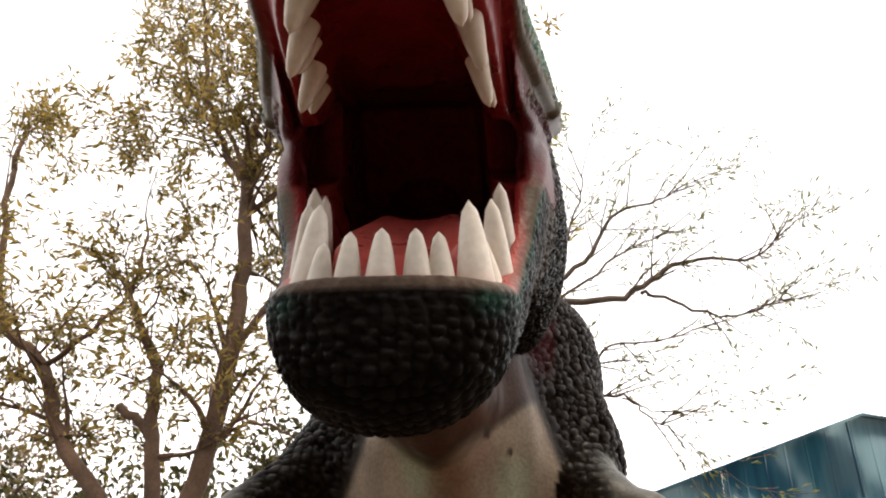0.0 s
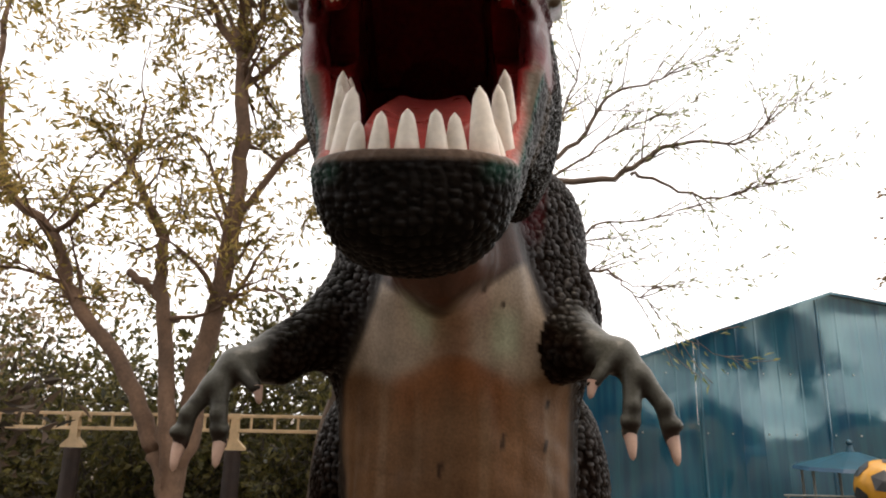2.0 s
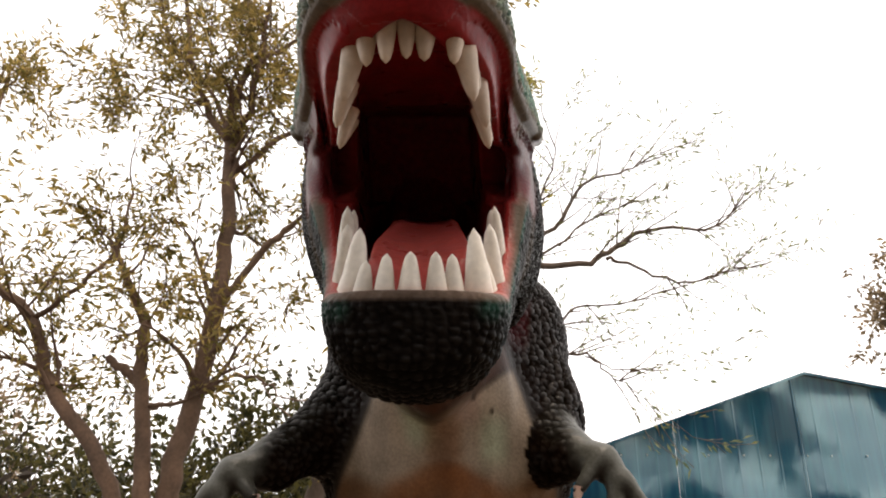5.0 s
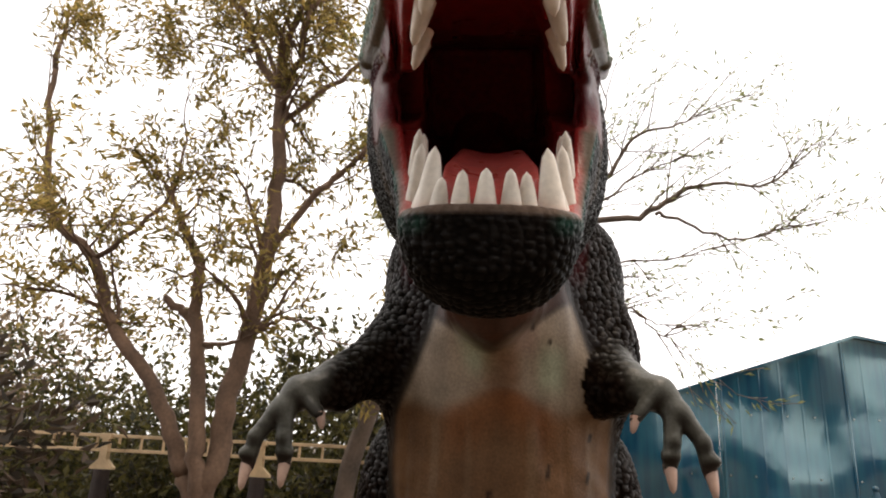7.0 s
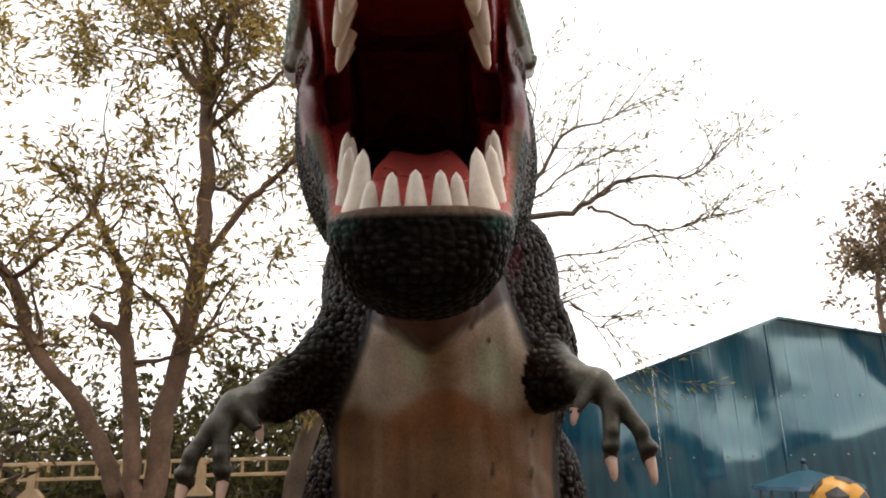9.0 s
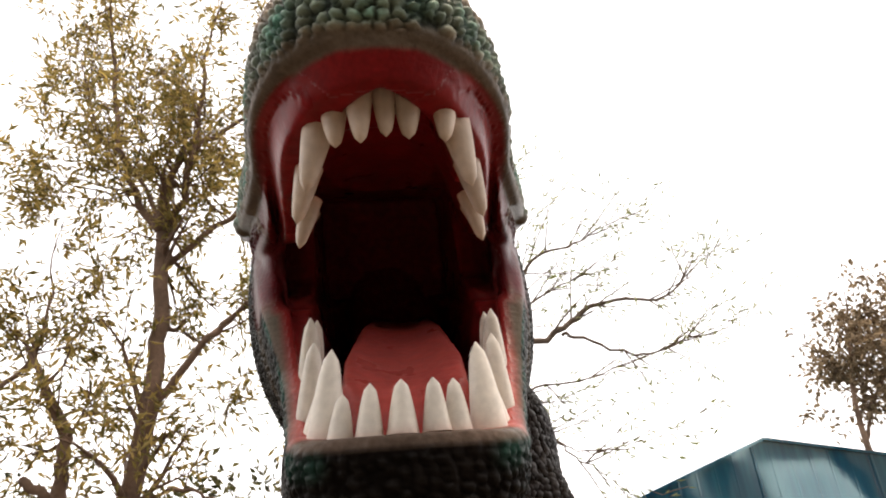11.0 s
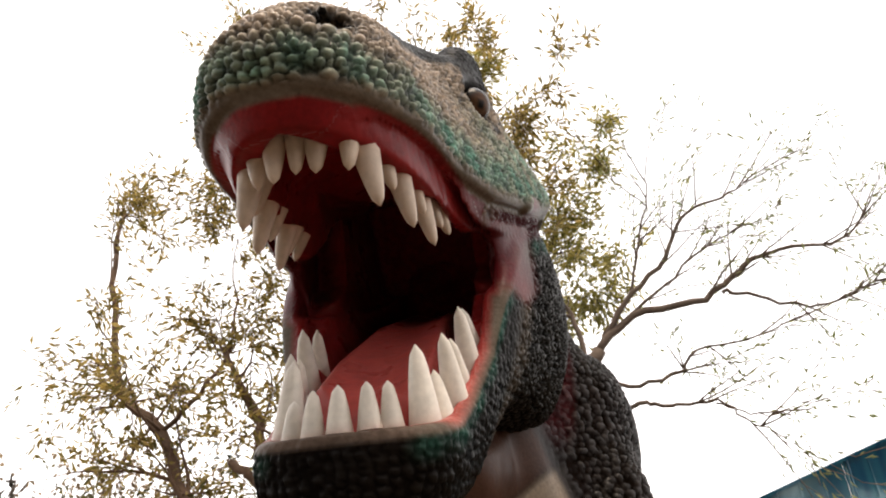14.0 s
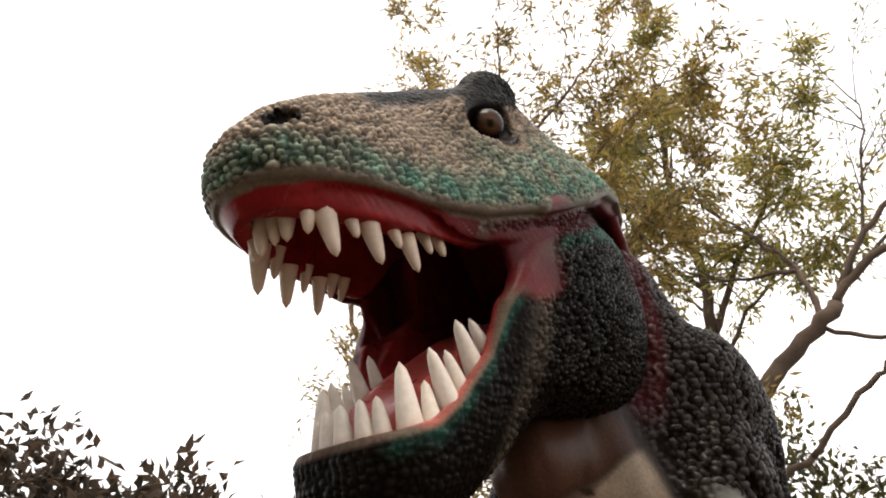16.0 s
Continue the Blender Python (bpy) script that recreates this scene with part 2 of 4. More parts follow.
def nets(f, lo, hi, h):
    """The surface f = 0 in a box, as quads."""
    axes = [np.arange(a, b + h, h, dtype=np.float32) for a, b in zip(lo, hi)]
    X, Y, Z = np.meshgrid(*axes, indexing="ij", sparse=True)
    F = np.ascontiguousarray(np.broadcast_to(f(X, Y, Z), [len(a) for a in axes]), dtype=np.float32)
    nx, ny, nz = F.shape
    S = F < 0
    corner = [S[i : nx - 1 + i, j : ny - 1 + j, k : nz - 1 + k] for i in (0, 1) for j in (0, 1) for k in (0, 1)]
    tot = sum(c.astype(np.int8) for c in corner)
    cells = np.argwhere((tot > 0) & (tot < 8))
    ids = -np.ones((nx - 1, ny - 1, nz - 1), np.int64)
    ids[tuple(cells.T)] = np.arange(len(cells))
    acc, cnt = np.zeros((len(cells), 3)), np.zeros(len(cells))
    offs = [(i, j, k) for i in (0, 1) for j in (0, 1) for k in (0, 1)]
    for a in offs:
        for axis in range(3):
            if a[axis]:
                continue
            b = list(a)
            b[axis] = 1
            fa = F[tuple((cells + a).T)]
            fb = F[tuple((cells + b).T)]
            hit = (fa < 0) != (fb < 0)
            t = np.where(hit, fa / np.where(hit, fa - fb, 1), 0)
            p = np.array(a, float)[None].repeat(len(cells), 0)
            p[:, axis] += t
            acc[hit] += p[hit]
            cnt[hit] += 1
    verts = (cells + acc / cnt[:, None]) * h + np.array(lo)
    quads = []
    for axis in range(3):
        sl0, sl1 = [slice(1, -1)] * 3, [slice(1, -1)] * 3
        sl0[axis], sl1[axis] = slice(0, -1), slice(1, None)
        A, B = S[tuple(sl0)], S[tuple(sl1)]
        e = np.argwhere(A != B)
        inside = A[tuple(e.T)]
        e = e + np.array([0 if q == axis else 1 for q in range(3)])
        u, v = [q for q in range(3) if q != axis]
        if axis == 1:
            u, v = v, u
        du, dv = np.zeros(3, int), np.zeros(3, int)
        du[u], dv[v] = 1, 1
        q = np.stack([ids[tuple((e - du - dv).T)], ids[tuple((e - dv).T)], ids[tuple(e.T)], ids[tuple((e - du).T)]], 1)
        q[~inside] = q[~inside][:, ::-1]
        quads.append(q[(q >= 0).all(1)])
    return verts, np.concatenate(quads)


def normals(f, p, e=0.006):
    x, y, z = p.T
    g = np.stack([f(x + e, y, z) - f(x - e, y, z), f(x, y + e, z) - f(x, y - e, z), f(x, y, z + e) - f(x, y, z - e)], 1)
    return g / np.maximum(np.linalg.norm(g, axis=1, keepdims=True), 1e-6)


def cells3(p, size, jitter=0.85, stretch=(1, 1, 1)):
    """Distance to the nearest and second nearest seed of a jittered lattice, and a random number for the nearest."""
    q = p / (size * np.array(stretch))
    base = np.floor(q)
    d1, d2, r1 = np.full(len(p), 9.0), np.full(len(p), 9.0), np.zeros(len(p))
    for i in (-1, 0, 1):
        for j in (-1, 0, 1):
            for k in (-1, 0, 1):
                c = base + (i, j, k)
                hsh = np.sin(c @ np.array([[127.1, 269.5, 113.5], [311.7, 183.3, 271.9], [74.7, 246.1, 124.6]])) * 43758.5453
                rnd = hsh - np.floor(hsh)
                d = np.linalg.norm(q - c - 0.5 - (rnd - 0.5) * jitter, axis=1)
                near = d < d1
                d2 = np.where(near, d1, np.minimum(d2, d))
                r1 = np.where(near, rnd[:, 0], r1)
                d1 = np.where(near, d, d1)
    return d1, d2, r1


def scale_dome(d1, d2):
    """The height of a rounded scale with a sharp groove round it."""
    return ramp01(d2 - d1, 0.0, 0.30) * (0.55 + 0.45 * np.clip(1 - (d1 / 0.7) ** 2, 0, 1))


def soft_noise(p, scale, seed=0.0):
    """Smooth value noise from a few sine waves."""
    q = p * scale + seed
    return 0.5 + 0.25 * (np.sin(q[:, 0] * 1.7 + 1.3 * np.sin(q[:, 1] * 1.1 + seed)) * np.cos(q[:, 2] * 1.9 + np.sin(q[:, 0] * 0.7)) + np.sin(q[:, 1] * 2.3 + q[:, 2] * 1.2 + np.sin(q[:, 0] * 2.9)))


def ramp01(v, a, b):
    t = np.clip((v - a) / (b - a), 0, 1)
    return t * t * (3 - 2 * t)


TILT = radians(28)
SN_Y, SN_Z = 1.08, 2.45
H_S = [-0.1, 0.0, 0.05, 0.2, 0.4, 0.6, 0.9, 1.2, 1.45, 1.65, 1.8, 2.0, 2.2]
H_TOP = [-0.05, 0.06, 0.12, 0.19, 0.235, 0.262, 0.26, 0.24, 0.12, -0.05, -0.18, -0.36, -0.58]
H_BOT = [-0.06, -0.06, -0.085, -0.16, -0.25, -0.33, -0.375, -0.395, -0.38, -0.42, -0.51, -0.60, -0.64]
H_WID = [0.24, 0.25, 0.265, 0.285, 0.305, 0.335, 0.395, 0.445, 0.455, 0.43, 0.38, 0.28, 0.05]
J_Y = [1.3, 1.40, 1.46, 1.55, 1.63, 1.757, 1.835, 2.0, 2.15, 2.45, 2.8]
J_RIM = [1.765, 1.775, 1.785, 1.815, 1.875, 2.02, 2.18, 2.38, 2.5, 2.62, 2.62]
J_BOT = [1.66, 1.60, 1.555, 1.535, 1.55, 1.60, 1.65, 1.76, 1.88, 2.03, 2.2]
J_WID = [0.21, 0.22, 0.225, 0.237, 0.25, 0.285, 0.31, 0.345, 0.375, 0.39, 0.39]


def head_frame(y, z):
    c, s = math.cos(TILT), math.sin(TILT)
    return (y - SN_Y) * c + (z - SN_Z) * s, -(y - SN_Y) * s + (z - SN_Z) * c


def front_cap(s, start, reach, power=2.4):
    u = np.clip((start - s) / reach, 0, 1)
    return (1 - u**power) ** (1 / power)


def mid(z):
    """The head leans a little: its middle plane at a height."""
    return -0.065 * np.maximum(z - 1.97, 0)


def lip_dist(y, z):
    """Height above the lip line of the upper jaw."""
    s, v = head_frame(y, z)
    return v - np.interp(s, H_S, H_BOT)


def mouth_hollow(x, y, z):
    s, v = head_frame(y, z)
    ax = np.abs(x - mid(z))
    bot, wid = np.interp(s, H_S, H_BOT), np.interp(s, H_S, H_WID)
    inner = np.maximum((wid - 0.030 - 0.03 * ramp01(s, 0.4, 0.8)) * front_cap(s, 0.36, 0.345), 0.0)
    inner = np.minimum(inner, 0.225 + 0.2 * (1 - ramp01(s, 0.55, 0.78)))
    edge = (wid - 0.015) * front_cap(s, 0.34, 0.36) - ax
    shelf = 0.012 - 0.10 * ramp01(edge, 0.03, 0.055) + 0.22 * ramp01(edge, 0.11, 0.175)
    roof = smax(smax(ax - inner, v - (bot + shelf), 0.035), np.maximum(np.maximum(-0.25 - v + bot, s - 1.42), 0.02 - s), 0.03)
    rim, jw = np.interp(y, J_Y, J_RIM), np.interp(y, J_Y, J_WID)
    jin = (jw - 0.045) * front_cap(y, 1.62, 0.165)
    trough = smax(smax(ax - jin, (rim - 0.075) - z, 0.03), np.maximum(np.maximum(y - 2.12, z - rim - 0.2), 1.475 - y), 0.03)
    lo = np.interp(y, [1.5, 1.9, 2.2, 2.7], [1.72, 1.96, 2.10, 2.22])
    hi = np.interp(y, [1.5, 1.9, 2.3, 2.7], [2.55, 2.66, 2.74, 2.62])
    wide = np.interp(y, [1.6, 2.0, 2.4, 2.75], [0.235, 0.228, 0.20, 0.14])
    throat = (((ax / wide) ** 2.8 + (np.abs(2 * z - lo - hi) / (hi - lo)) ** 2.8) ** (1 / 2.8) - 1) * 0.17
    throat = smax(throat, np.maximum(y - 2.74, 1.5 - y), 0.08)
    return np.minimum(np.minimum(roof, trough), throat)


def head_solid(x, y, z):
    s, v = head_frame(y, z)
    ax = np.abs(x - mid(z))
    top, bot, wid = (np.interp(s, H_S, a) for a in (H_TOP, H_BOT, H_WID))
    q = np.clip((v - bot) / np.maximum(top - bot, 0.02), 0, 1.3)
    half = wid * (1 - 0.2 * np.clip(q, 0, 1)) * front_cap(s, 0.34, 0.36) * np.maximum(1 - np.clip((q - 0.22) / 0.78, 0, 1.2) ** (2.5 + 3.5 * ramp01(s, 0.7, 1.0) * ramp01(s, 1.5, 1.3)), 0.0) ** 0.5
    half = half * (1 + 0.13 * ramp01(q, 0.6, 0.1) * ramp01(s, 0.3, 0.7))
    gum = 0.070 * ramp01(half - ax, 0.03, 0.055) * ramp01(s, 1.25, 1.05)
    upper = smax(smax(ax - half, (bot - gum - v), 0.03), np.maximum(v - top, -0.02 - s), 0.03)
    rim, jb, jw = (np.interp(y, J_Y, a) for a in (J_RIM, J_BOT, J_WID))
    w2 = np.maximum(jw * front_cap(y, 1.56, 0.165, 3.0), 1e-3)
    u = np.clip((rim - z) / (rim - jb), 0, 3)
    jaw = smax((np.sqrt((ax / w2) ** 2.3 + u**2.3) - 1) * 0.16, z - rim, 0.03)
    jaw = np.maximum(jaw, np.maximum(y - 2.6, 1.3 - y))
    muscle = ell(ax, y, z, (0.225, 2.46, 2.38), (0.245, 0.50, 0.44), 20)
    cheek = ell(ax, y, z, (0.315, 2.40, 2.46), (0.09, 0.51, 0.46), 25)
    core = ell(ax, y, z, (0.0, 2.62, 2.45), (0.34, 0.40, 0.46), 10)
    muscle = smin(smin(muscle, core, 0.06), cheek, 0.03)
    brow = ell(ax, y, z, (0.275, 2.11, 3.19), (0.085, 0.22, 0.11), 34)
    ridge = ell(ax, y, z, (0.15, 1.70, 2.98), (0.035, 0.34, 0.035), 32)
    rim_bag = ell(ax, y, z, (0.315, 2.02, 2.85), (0.045, 0.13, 0.035), 25)
    d = smin(upper, brow, 0.09)
    d = smin(d, ridge, 0.06)
    d = smin(d, rim_bag, 0.05)
    d = smin(d, smin(jaw, muscle, 0.07), 0.025)
    d = smin(d, lip_fold(ax, y, z), 0.02)
    socket = ell(ax, y, z, (0.39, 1.945, 2.925), (0.112, 0.165, 0.092), 28)
    d = smax(d, -socket, 0.02)
    nostril = ell(ax, y, z, (0.134, 1.145, 2.605), (0.046, 0.065, 0.042), 30)
    return smax(d, -nostril, 0.015)


def tongue(x, y, z):
    """A flat tongue with raised edges and a rounded front, running back into the throat."""
    half = np.interp(y, [1.54, 1.60, 1.75, 2.0, 2.4], [0.09, 0.135, 0.14, 0.115, 0.10])
    top = np.interp(y, [1.54, 1.60, 1.75, 2.0, 2.3, 2.5], [1.865, 1.915, 2.02, 2.20, 2.34, 2.40]) + 2.6 * x * x - 0.015
    d = smax(np.abs(z - top + 0.07) - 0.07, np.abs(x) - half, 0.05)
    return smax(d, np.maximum(1.555 - y, y - 2.5), 0.05)


LIP_ARCH = [(0.425, 2.02, 2.55), (0.435, 2.30, 2.69), (0.42, 2.58, 2.83), (0.39, 2.80, 2.86), (0.36, 2.93, 2.76), (0.335, 2.99, 2.58)]


def lip_fold(ax, y, z):
    """The lip that runs back over the cheek muscle and down behind it."""
    d = cap(ax, y, z, LIP_ARCH[0], LIP_ARCH[1], 0.026, 0.034)
    for a, b in zip(LIP_ARCH[1:], LIP_ARCH[2:]):
        d = np.minimum(d, cap(ax, y, z, a, b, 0.036, 0.036))
    return d


def head_sdf(x, y, z):
    d = smax(head_solid(x, y, z), -mouth_hollow(x, y, z), 0.022)
    return smin(d, tongue(x, y, z), 0.02)


BX = 0.07


def limb_part(x, y, z, side):
    s, x = side, x + 0.08 + 0.05 * (side > 0)
    if s > 0:
        z = z - 0.05 * np.clip((x - BX - 0.45) / 0.2, 0, 1)
    d = cap(x, y, z, (BX + s * 0.43, 2.80, 1.58), (BX + s * 0.58, 2.62, 1.46), 0.135, 0.098)
    d = smin(d, cap(x, y, z, (BX + s * 0.58, 2.60, 1.44), (BX + s * 0.70, 2.50, 1.405), 0.09, 0.062), 0.05)
    d = smin(d, cap(x, y, z, (BX + s * 0.70, 2.50, 1.405), (BX + s * 0.76, 2.46, 1.33), 0.058, 0.042), 0.03)
    for a, m, c in (((0.76, 1.34), (0.83, 1.235), (0.853, 1.13)), ((0.735, 1.34), (0.725, 1.235), (0.715, 1.14))):
        d = smin(d, cap(x, y, z, (BX + s * a[0], 2.46, a[1]), (BX + s * m[0], 2.435, m[1]), 0.036, 0.029), 0.02)
        d = smin(d, cap(x, y, z, (BX + s * m[0], 2.435, m[1]), (BX + s * c[0], 2.45, c[1]), 0.031, 0.025), 0.008)
        d = smin(d, cap(x, y, z, (BX + s * c[0] - 0.012, 2.43, c[1] + 0.045), (BX + s * c[0] + 0.012, 2.43, c[1] + 0.045), 0.023, 0.023), 0.012)
    d = smin(d, cap(x, y, z, (BX + s * 0.66, 2.47, 1.38), (BX + s * 0.60, 2.44, 1.32), 0.034, 0.022), 0.02)
    return d


def body_sdf(x, y, z):
    bx = x - BX
    ax = np.abs(bx)
    d = cap(bx, y, z, (-0.03, 2.98, 2.50), (0, 3.08, 1.88), 0.36, 0.52)
    d = smin(d, cap(bx, y, z, (0, 3.15, 2.42), (0, 3.5, 1.95), 0.30, 0.44), 0.1)
    d = smin(d, ell(ax, y, z, (0.41, 3.22, 1.98), (0.17, 0.38, 0.34), -30), 0.06)
    d = smin(d, ell(ax, y, z, (0.43, 2.92, 1.64), (0.16, 0.22, 0.26), 0), 0.09)
    d = smin(d, cap(bx, y, z, (0, 2.55, 2.25), (0, 2.75, 1.75), 0.20, 0.30), 0.15)
    d = smin(d, ell(bx, y, z, (-0.05, 2.43, 1.79), (0.19, 0.23, 0.20)), 0.06)
    d = smin(d, ell(bx, y, z, (0, 3.02, 1.45), (0.50, 0.50, 0.62)), 0.12)
    d = smin(d, ell(bx, y, z, (0, 3.05, 0.98), (0.48, 0.50, 0.62)), 0.14)
    d = smin(d, cap(bx, y, z, (0, 3.15, 2.0), (0, 3.95, 1.35), 0.40, 0.48), 0.2)
    d = smin(d, ell(bx, y, z, (0, 3.7, 1.0), (0.5, 0.7, 0.55)), 0.15)
    d = smin(d, cap(bx, y, z, (0, 4.1, 1.05), (0, 5.2, 0.62), 0.36, 0.17), 0.15)
    d = smin(d, cap(bx, y, z, (0, 5.2, 0.62), (0, 6.0, 0.30), 0.17, 0.05), 0.08)
    d = smin(d, ell(ax, y, z, (0.50, 3.50, 0.86), (0.20, 0.38, 0.52), 12), 0.05)
    d = smin(d, cap(ax, y, z, (0.52, 3.42, 0.55), (0.50, 3.64, -0.05), 0.19, 0.12), 0.08)
    d = smin(d, cap(ax, y, z, (0.50, 3.64, -0.05), (0.50, 3.42, -0.42), 0.12, 0.10), 0.05)
    for dx in (-0.11, 0.0, 0.11):
        d = smin(d, cap(ax, y, z, (0.50 + dx * 0.4, 3.45, -0.46), (0.50 + dx, 3.12, -0.49), 0.09, 0.06), 0.04)
    crease = ell(ax, y, z, (0.30, 2.62, 2.12), (0.05, 0.10, 0.30), -15)
    d = smax(d, -crease, 0.06)
    d = smax(d, -ell(x, y, z, (-0.03, 2.30, 2.40), (0.27, 0.52, 0.40)), 0.02)
    d = smin(d, limb_part(x, y, z, 1), 0.11)
    return smin(d, limb_part(x, y, z, -1), 0.11)


def mixc(a, b, t):
    t = np.asarray(t)[:, None]
    return a * (1 - t) + np.asarray(b)[None] * t if np.ndim(b) == 1 else a * (1 - t) + b * t


def tooth_mesh(tip, base, r, bend, rings=9, sides=12):
    """A curved cone with a blunt tip and a swollen root."""
    tip, base = np.array(tip, float), np.array(base, float)
    axis = tip - base
    length = np.linalg.norm(axis)
    a = axis / length
    u = np.cross(a, (1, 0, 0))
    u /= np.linalg.norm(u)
    w = np.cross(a, u)
    verts, faces = [], []
    for i in range(rings):
        t = i / (rings - 1)
        rad = r * (1 - t) ** 0.5 * (1.0 if t > 0.02 else 1.04) + 0.0035 * (t < 0.999)
        rad = 0.0012 if i == rings - 1 else rad
        c = base + axis * t + np.array(bend) * math.sin(math.pi * t) * length
        for k in range(sides):
            g = 2 * math.pi * k / sides
            verts.append(c + (u * math.cos(g) + w * math.sin(g)) * rad)
    for i in range(rings - 1):
        for k in range(sides):
            k2 = (k + 1) % sides
            faces.append((i * sides + k, i * sides + k2, (i + 1) * sides + k2, (i + 1) * sides + k))
    faces.append(tuple((rings - 1) * sides + k for k in range(sides)))
    return verts, faces


def build_statue():
    all_v, all_f, all_c, all_m, all_g = [], [], [], [], []
    count = 0

    def put(v, f, c, m, gloss=1.0):
        nonlocal count
        v = np.asarray(v)
        all_v.append(v)
        all_f.extend(tuple(int(i) + count for i in face) for face in f)
        all_c.append(c)
        all_g.append(np.broadcast_to(gloss, len(v)).reshape(-1, 1))
        all_m.extend(m if np.ndim(m) else [m] * len(f))
        count += len(v)

    # head, jaws and mouth
    v, q = nets(head_sdf, (-0.60, 1.03, 1.49), (0.50, 3.16, 3.36), 0.0068)
    n = normals(head_sdf, v)
    hollow = mouth_hollow(*v.T)
    tong = np.abs(tongue(*v.T)) < 0.012
    inside = (hollow < 0.02) | tong
    red = ramp01(-hollow, -0.045, -0.012)
    ax0 = np.abs(v[:, 0] - mid(v[:, 2]))
    upper_side = lip_dist(v[:, 1], v[:, 2]) > -0.045
    red = np.where(upper_side, ramp01(-hollow, -0.022, -0.010), red)
    cheek = ell(ax0, v[:, 1], v[:, 2], (0.315, 2.40, 2.46), (0.09, 0.51, 0.46), 25)
    bulge = ell(ax0, v[:, 1], v[:, 2], (0.225, 2.46, 2.38), (0.245, 0.50, 0.44), 20)
    membrane = ramp01(cheek, 0.03, 0.012) * ramp01(bulge, 0.0, 0.012) * ~upper_side * ramp01(v[:, 2], 2.18, 2.26) * ramp01(hollow, 0.13, 0.07)
    rim_here = np.interp(v[:, 1], J_Y, J_RIM)
    red = np.where(upper_side | (hollow < 0.012), red, red * ramp01(v[:, 2] - rim_here, -0.03, -0.012))
    folded = ramp01(lip_fold(ax0, v[:, 1], v[:, 2]), 0.016, 0.004) * (v[:, 1] > 2.05)
    gum = ramp01(-lip_dist(v[:, 1], v[:, 2]), 0.004, 0.016) * (lip_dist(v[:, 1], v[:, 2]) > -0.16) * (hollow < 0.10) * (v[:, 2] > 2.12) * ramp01(v[:, 1], 2.2, 2.1) * ((ax0 < 0.30) | (v[:, 1] < 1.75))
    red = np.maximum(np.maximum(red, tong), np.maximum(np.maximum(membrane, folded), gum))
    red = np.maximum(red, (hollow < 0.03) * (ax0 < 0.26) * (v[:, 1] > 2.15))
    lipd = lip_dist(v[:, 1], v[:, 2])
    s, hv = head_frame(v[:, 1], v[:, 2])
    is_jaw = v[:, 2] < np.interp(v[:, 1], J_Y, J_RIM) + 0.02
    muscle = ramp01(v[:, 1] - 0.25 * (v[:, 2] - 2.4), 1.95, 2.12) * ramp01(-lipd, -0.01, 0.03)
    front_rows = ramp01(s, 0.75, 0.35)
    rows = np.stack([v[:, 0], s, hv + 0.12 * s * s], 1)
    rows = np.where((is_jaw | (muscle > 0.3))[:, None], v * 1.05 + 0.006 * np.sin(v[:, [2, 0, 1]] * 37), rows)
    d1a, d2a, ra = cells3(rows, 0.0255, 0.6, (1.1, 1.1, 0.8))
    d1b, d2b, rb = cells3(rows, 0.0215, 0.75, (1.1, 1.35, 0.75))
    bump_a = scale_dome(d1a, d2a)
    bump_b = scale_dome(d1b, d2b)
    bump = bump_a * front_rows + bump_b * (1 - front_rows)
    rnd = ra * front_rows + rb * (1 - front_rows)
    eye_zone = np.linalg.norm(np.stack([np.abs(v[:, 0] - mid(v[:, 2])), v[:, 1], v[:, 2]], 1) - (0.335, 1.965, 2.938), axis=1)
    top_smooth = ramp01(s, 0.35, 0.6) * ramp01(hv - np.interp(s, H_S, H_TOP), -0.19, -0.09) * ramp01(s, 1.35, 1.1)
    lip_band = np.where(is_jaw, ramp01(np.abs(v[:, 2] - np.interp(v[:, 1], J_Y, J_RIM)), 0.03, 0.012) * ramp01(v[:, 1], 2.05, 1.95), ramp01(lipd, 0.035, 0.012) * ramp01(lipd, -0.02, -0.005))
    amp = (1 - ramp01(red, 0.15, 0.6)) * (1 - lip_band) * (1 - 0.75 * top_smooth) * ramp01(eye_zone, 0.09, 0.14)
    amp = amp * np.where(is_jaw & (muscle < 0.3), 0.42, 1.0)
    v = v + n * ((bump - 0.35) * amp * (0.016 * front_rows + 0.0135 * (1 - front_rows)))[:, None]
    wob = soft_noise(v, 16.0)
    brown, teal = np.array((0.235, 0.182, 0.134)), np.array((0.074, 0.180, 0.133))
    col = np.tile(brown, (len(v), 1)) * (0.65 + 0.7 * rnd[:, None])
    green_zone = ramp01(lipd, 0.015, 0.05) * ramp01(lipd, 0.16 + 0.05 * wob + 0.05 * ramp01(s, 0.2, 0.6), 0.085)
    green_zone = np.maximum(green_zone, 0.75 * ramp01(s, 0.55, 0.9) * ramp01(lipd, 0.42, 0.2) * ramp01(lipd, -0.02, 0.03))
    col = mixc(col, teal * (0.7 + 0.7 * rnd[:, None]), np.clip(green_zone * (0.35 + 0.75 * wob), 0, 1))
    stripe = ramp01(np.abs(ax0 - 0.15 - 0.08 * s), 0.085, 0.045) * ramp01(s, 0.42, 0.62) * ramp01(s, 1.35, 1.2) * ramp01(hv - np.interp(s, H_S, H_TOP), -0.15, -0.10)
    col = mixc(col, np.array((0.006, 0.006, 0.005)), np.clip(stripe * 1.7, 0, 0.99))
    col = mixc(col, np.array((0.0044, 0.0034, 0.0022)), muscle * 0.985)
    col = mixc(col, np.array((0.013, 0.026, 0.019)), muscle * ramp01(v[:, 2], 2.45, 2.75) * 0.55)
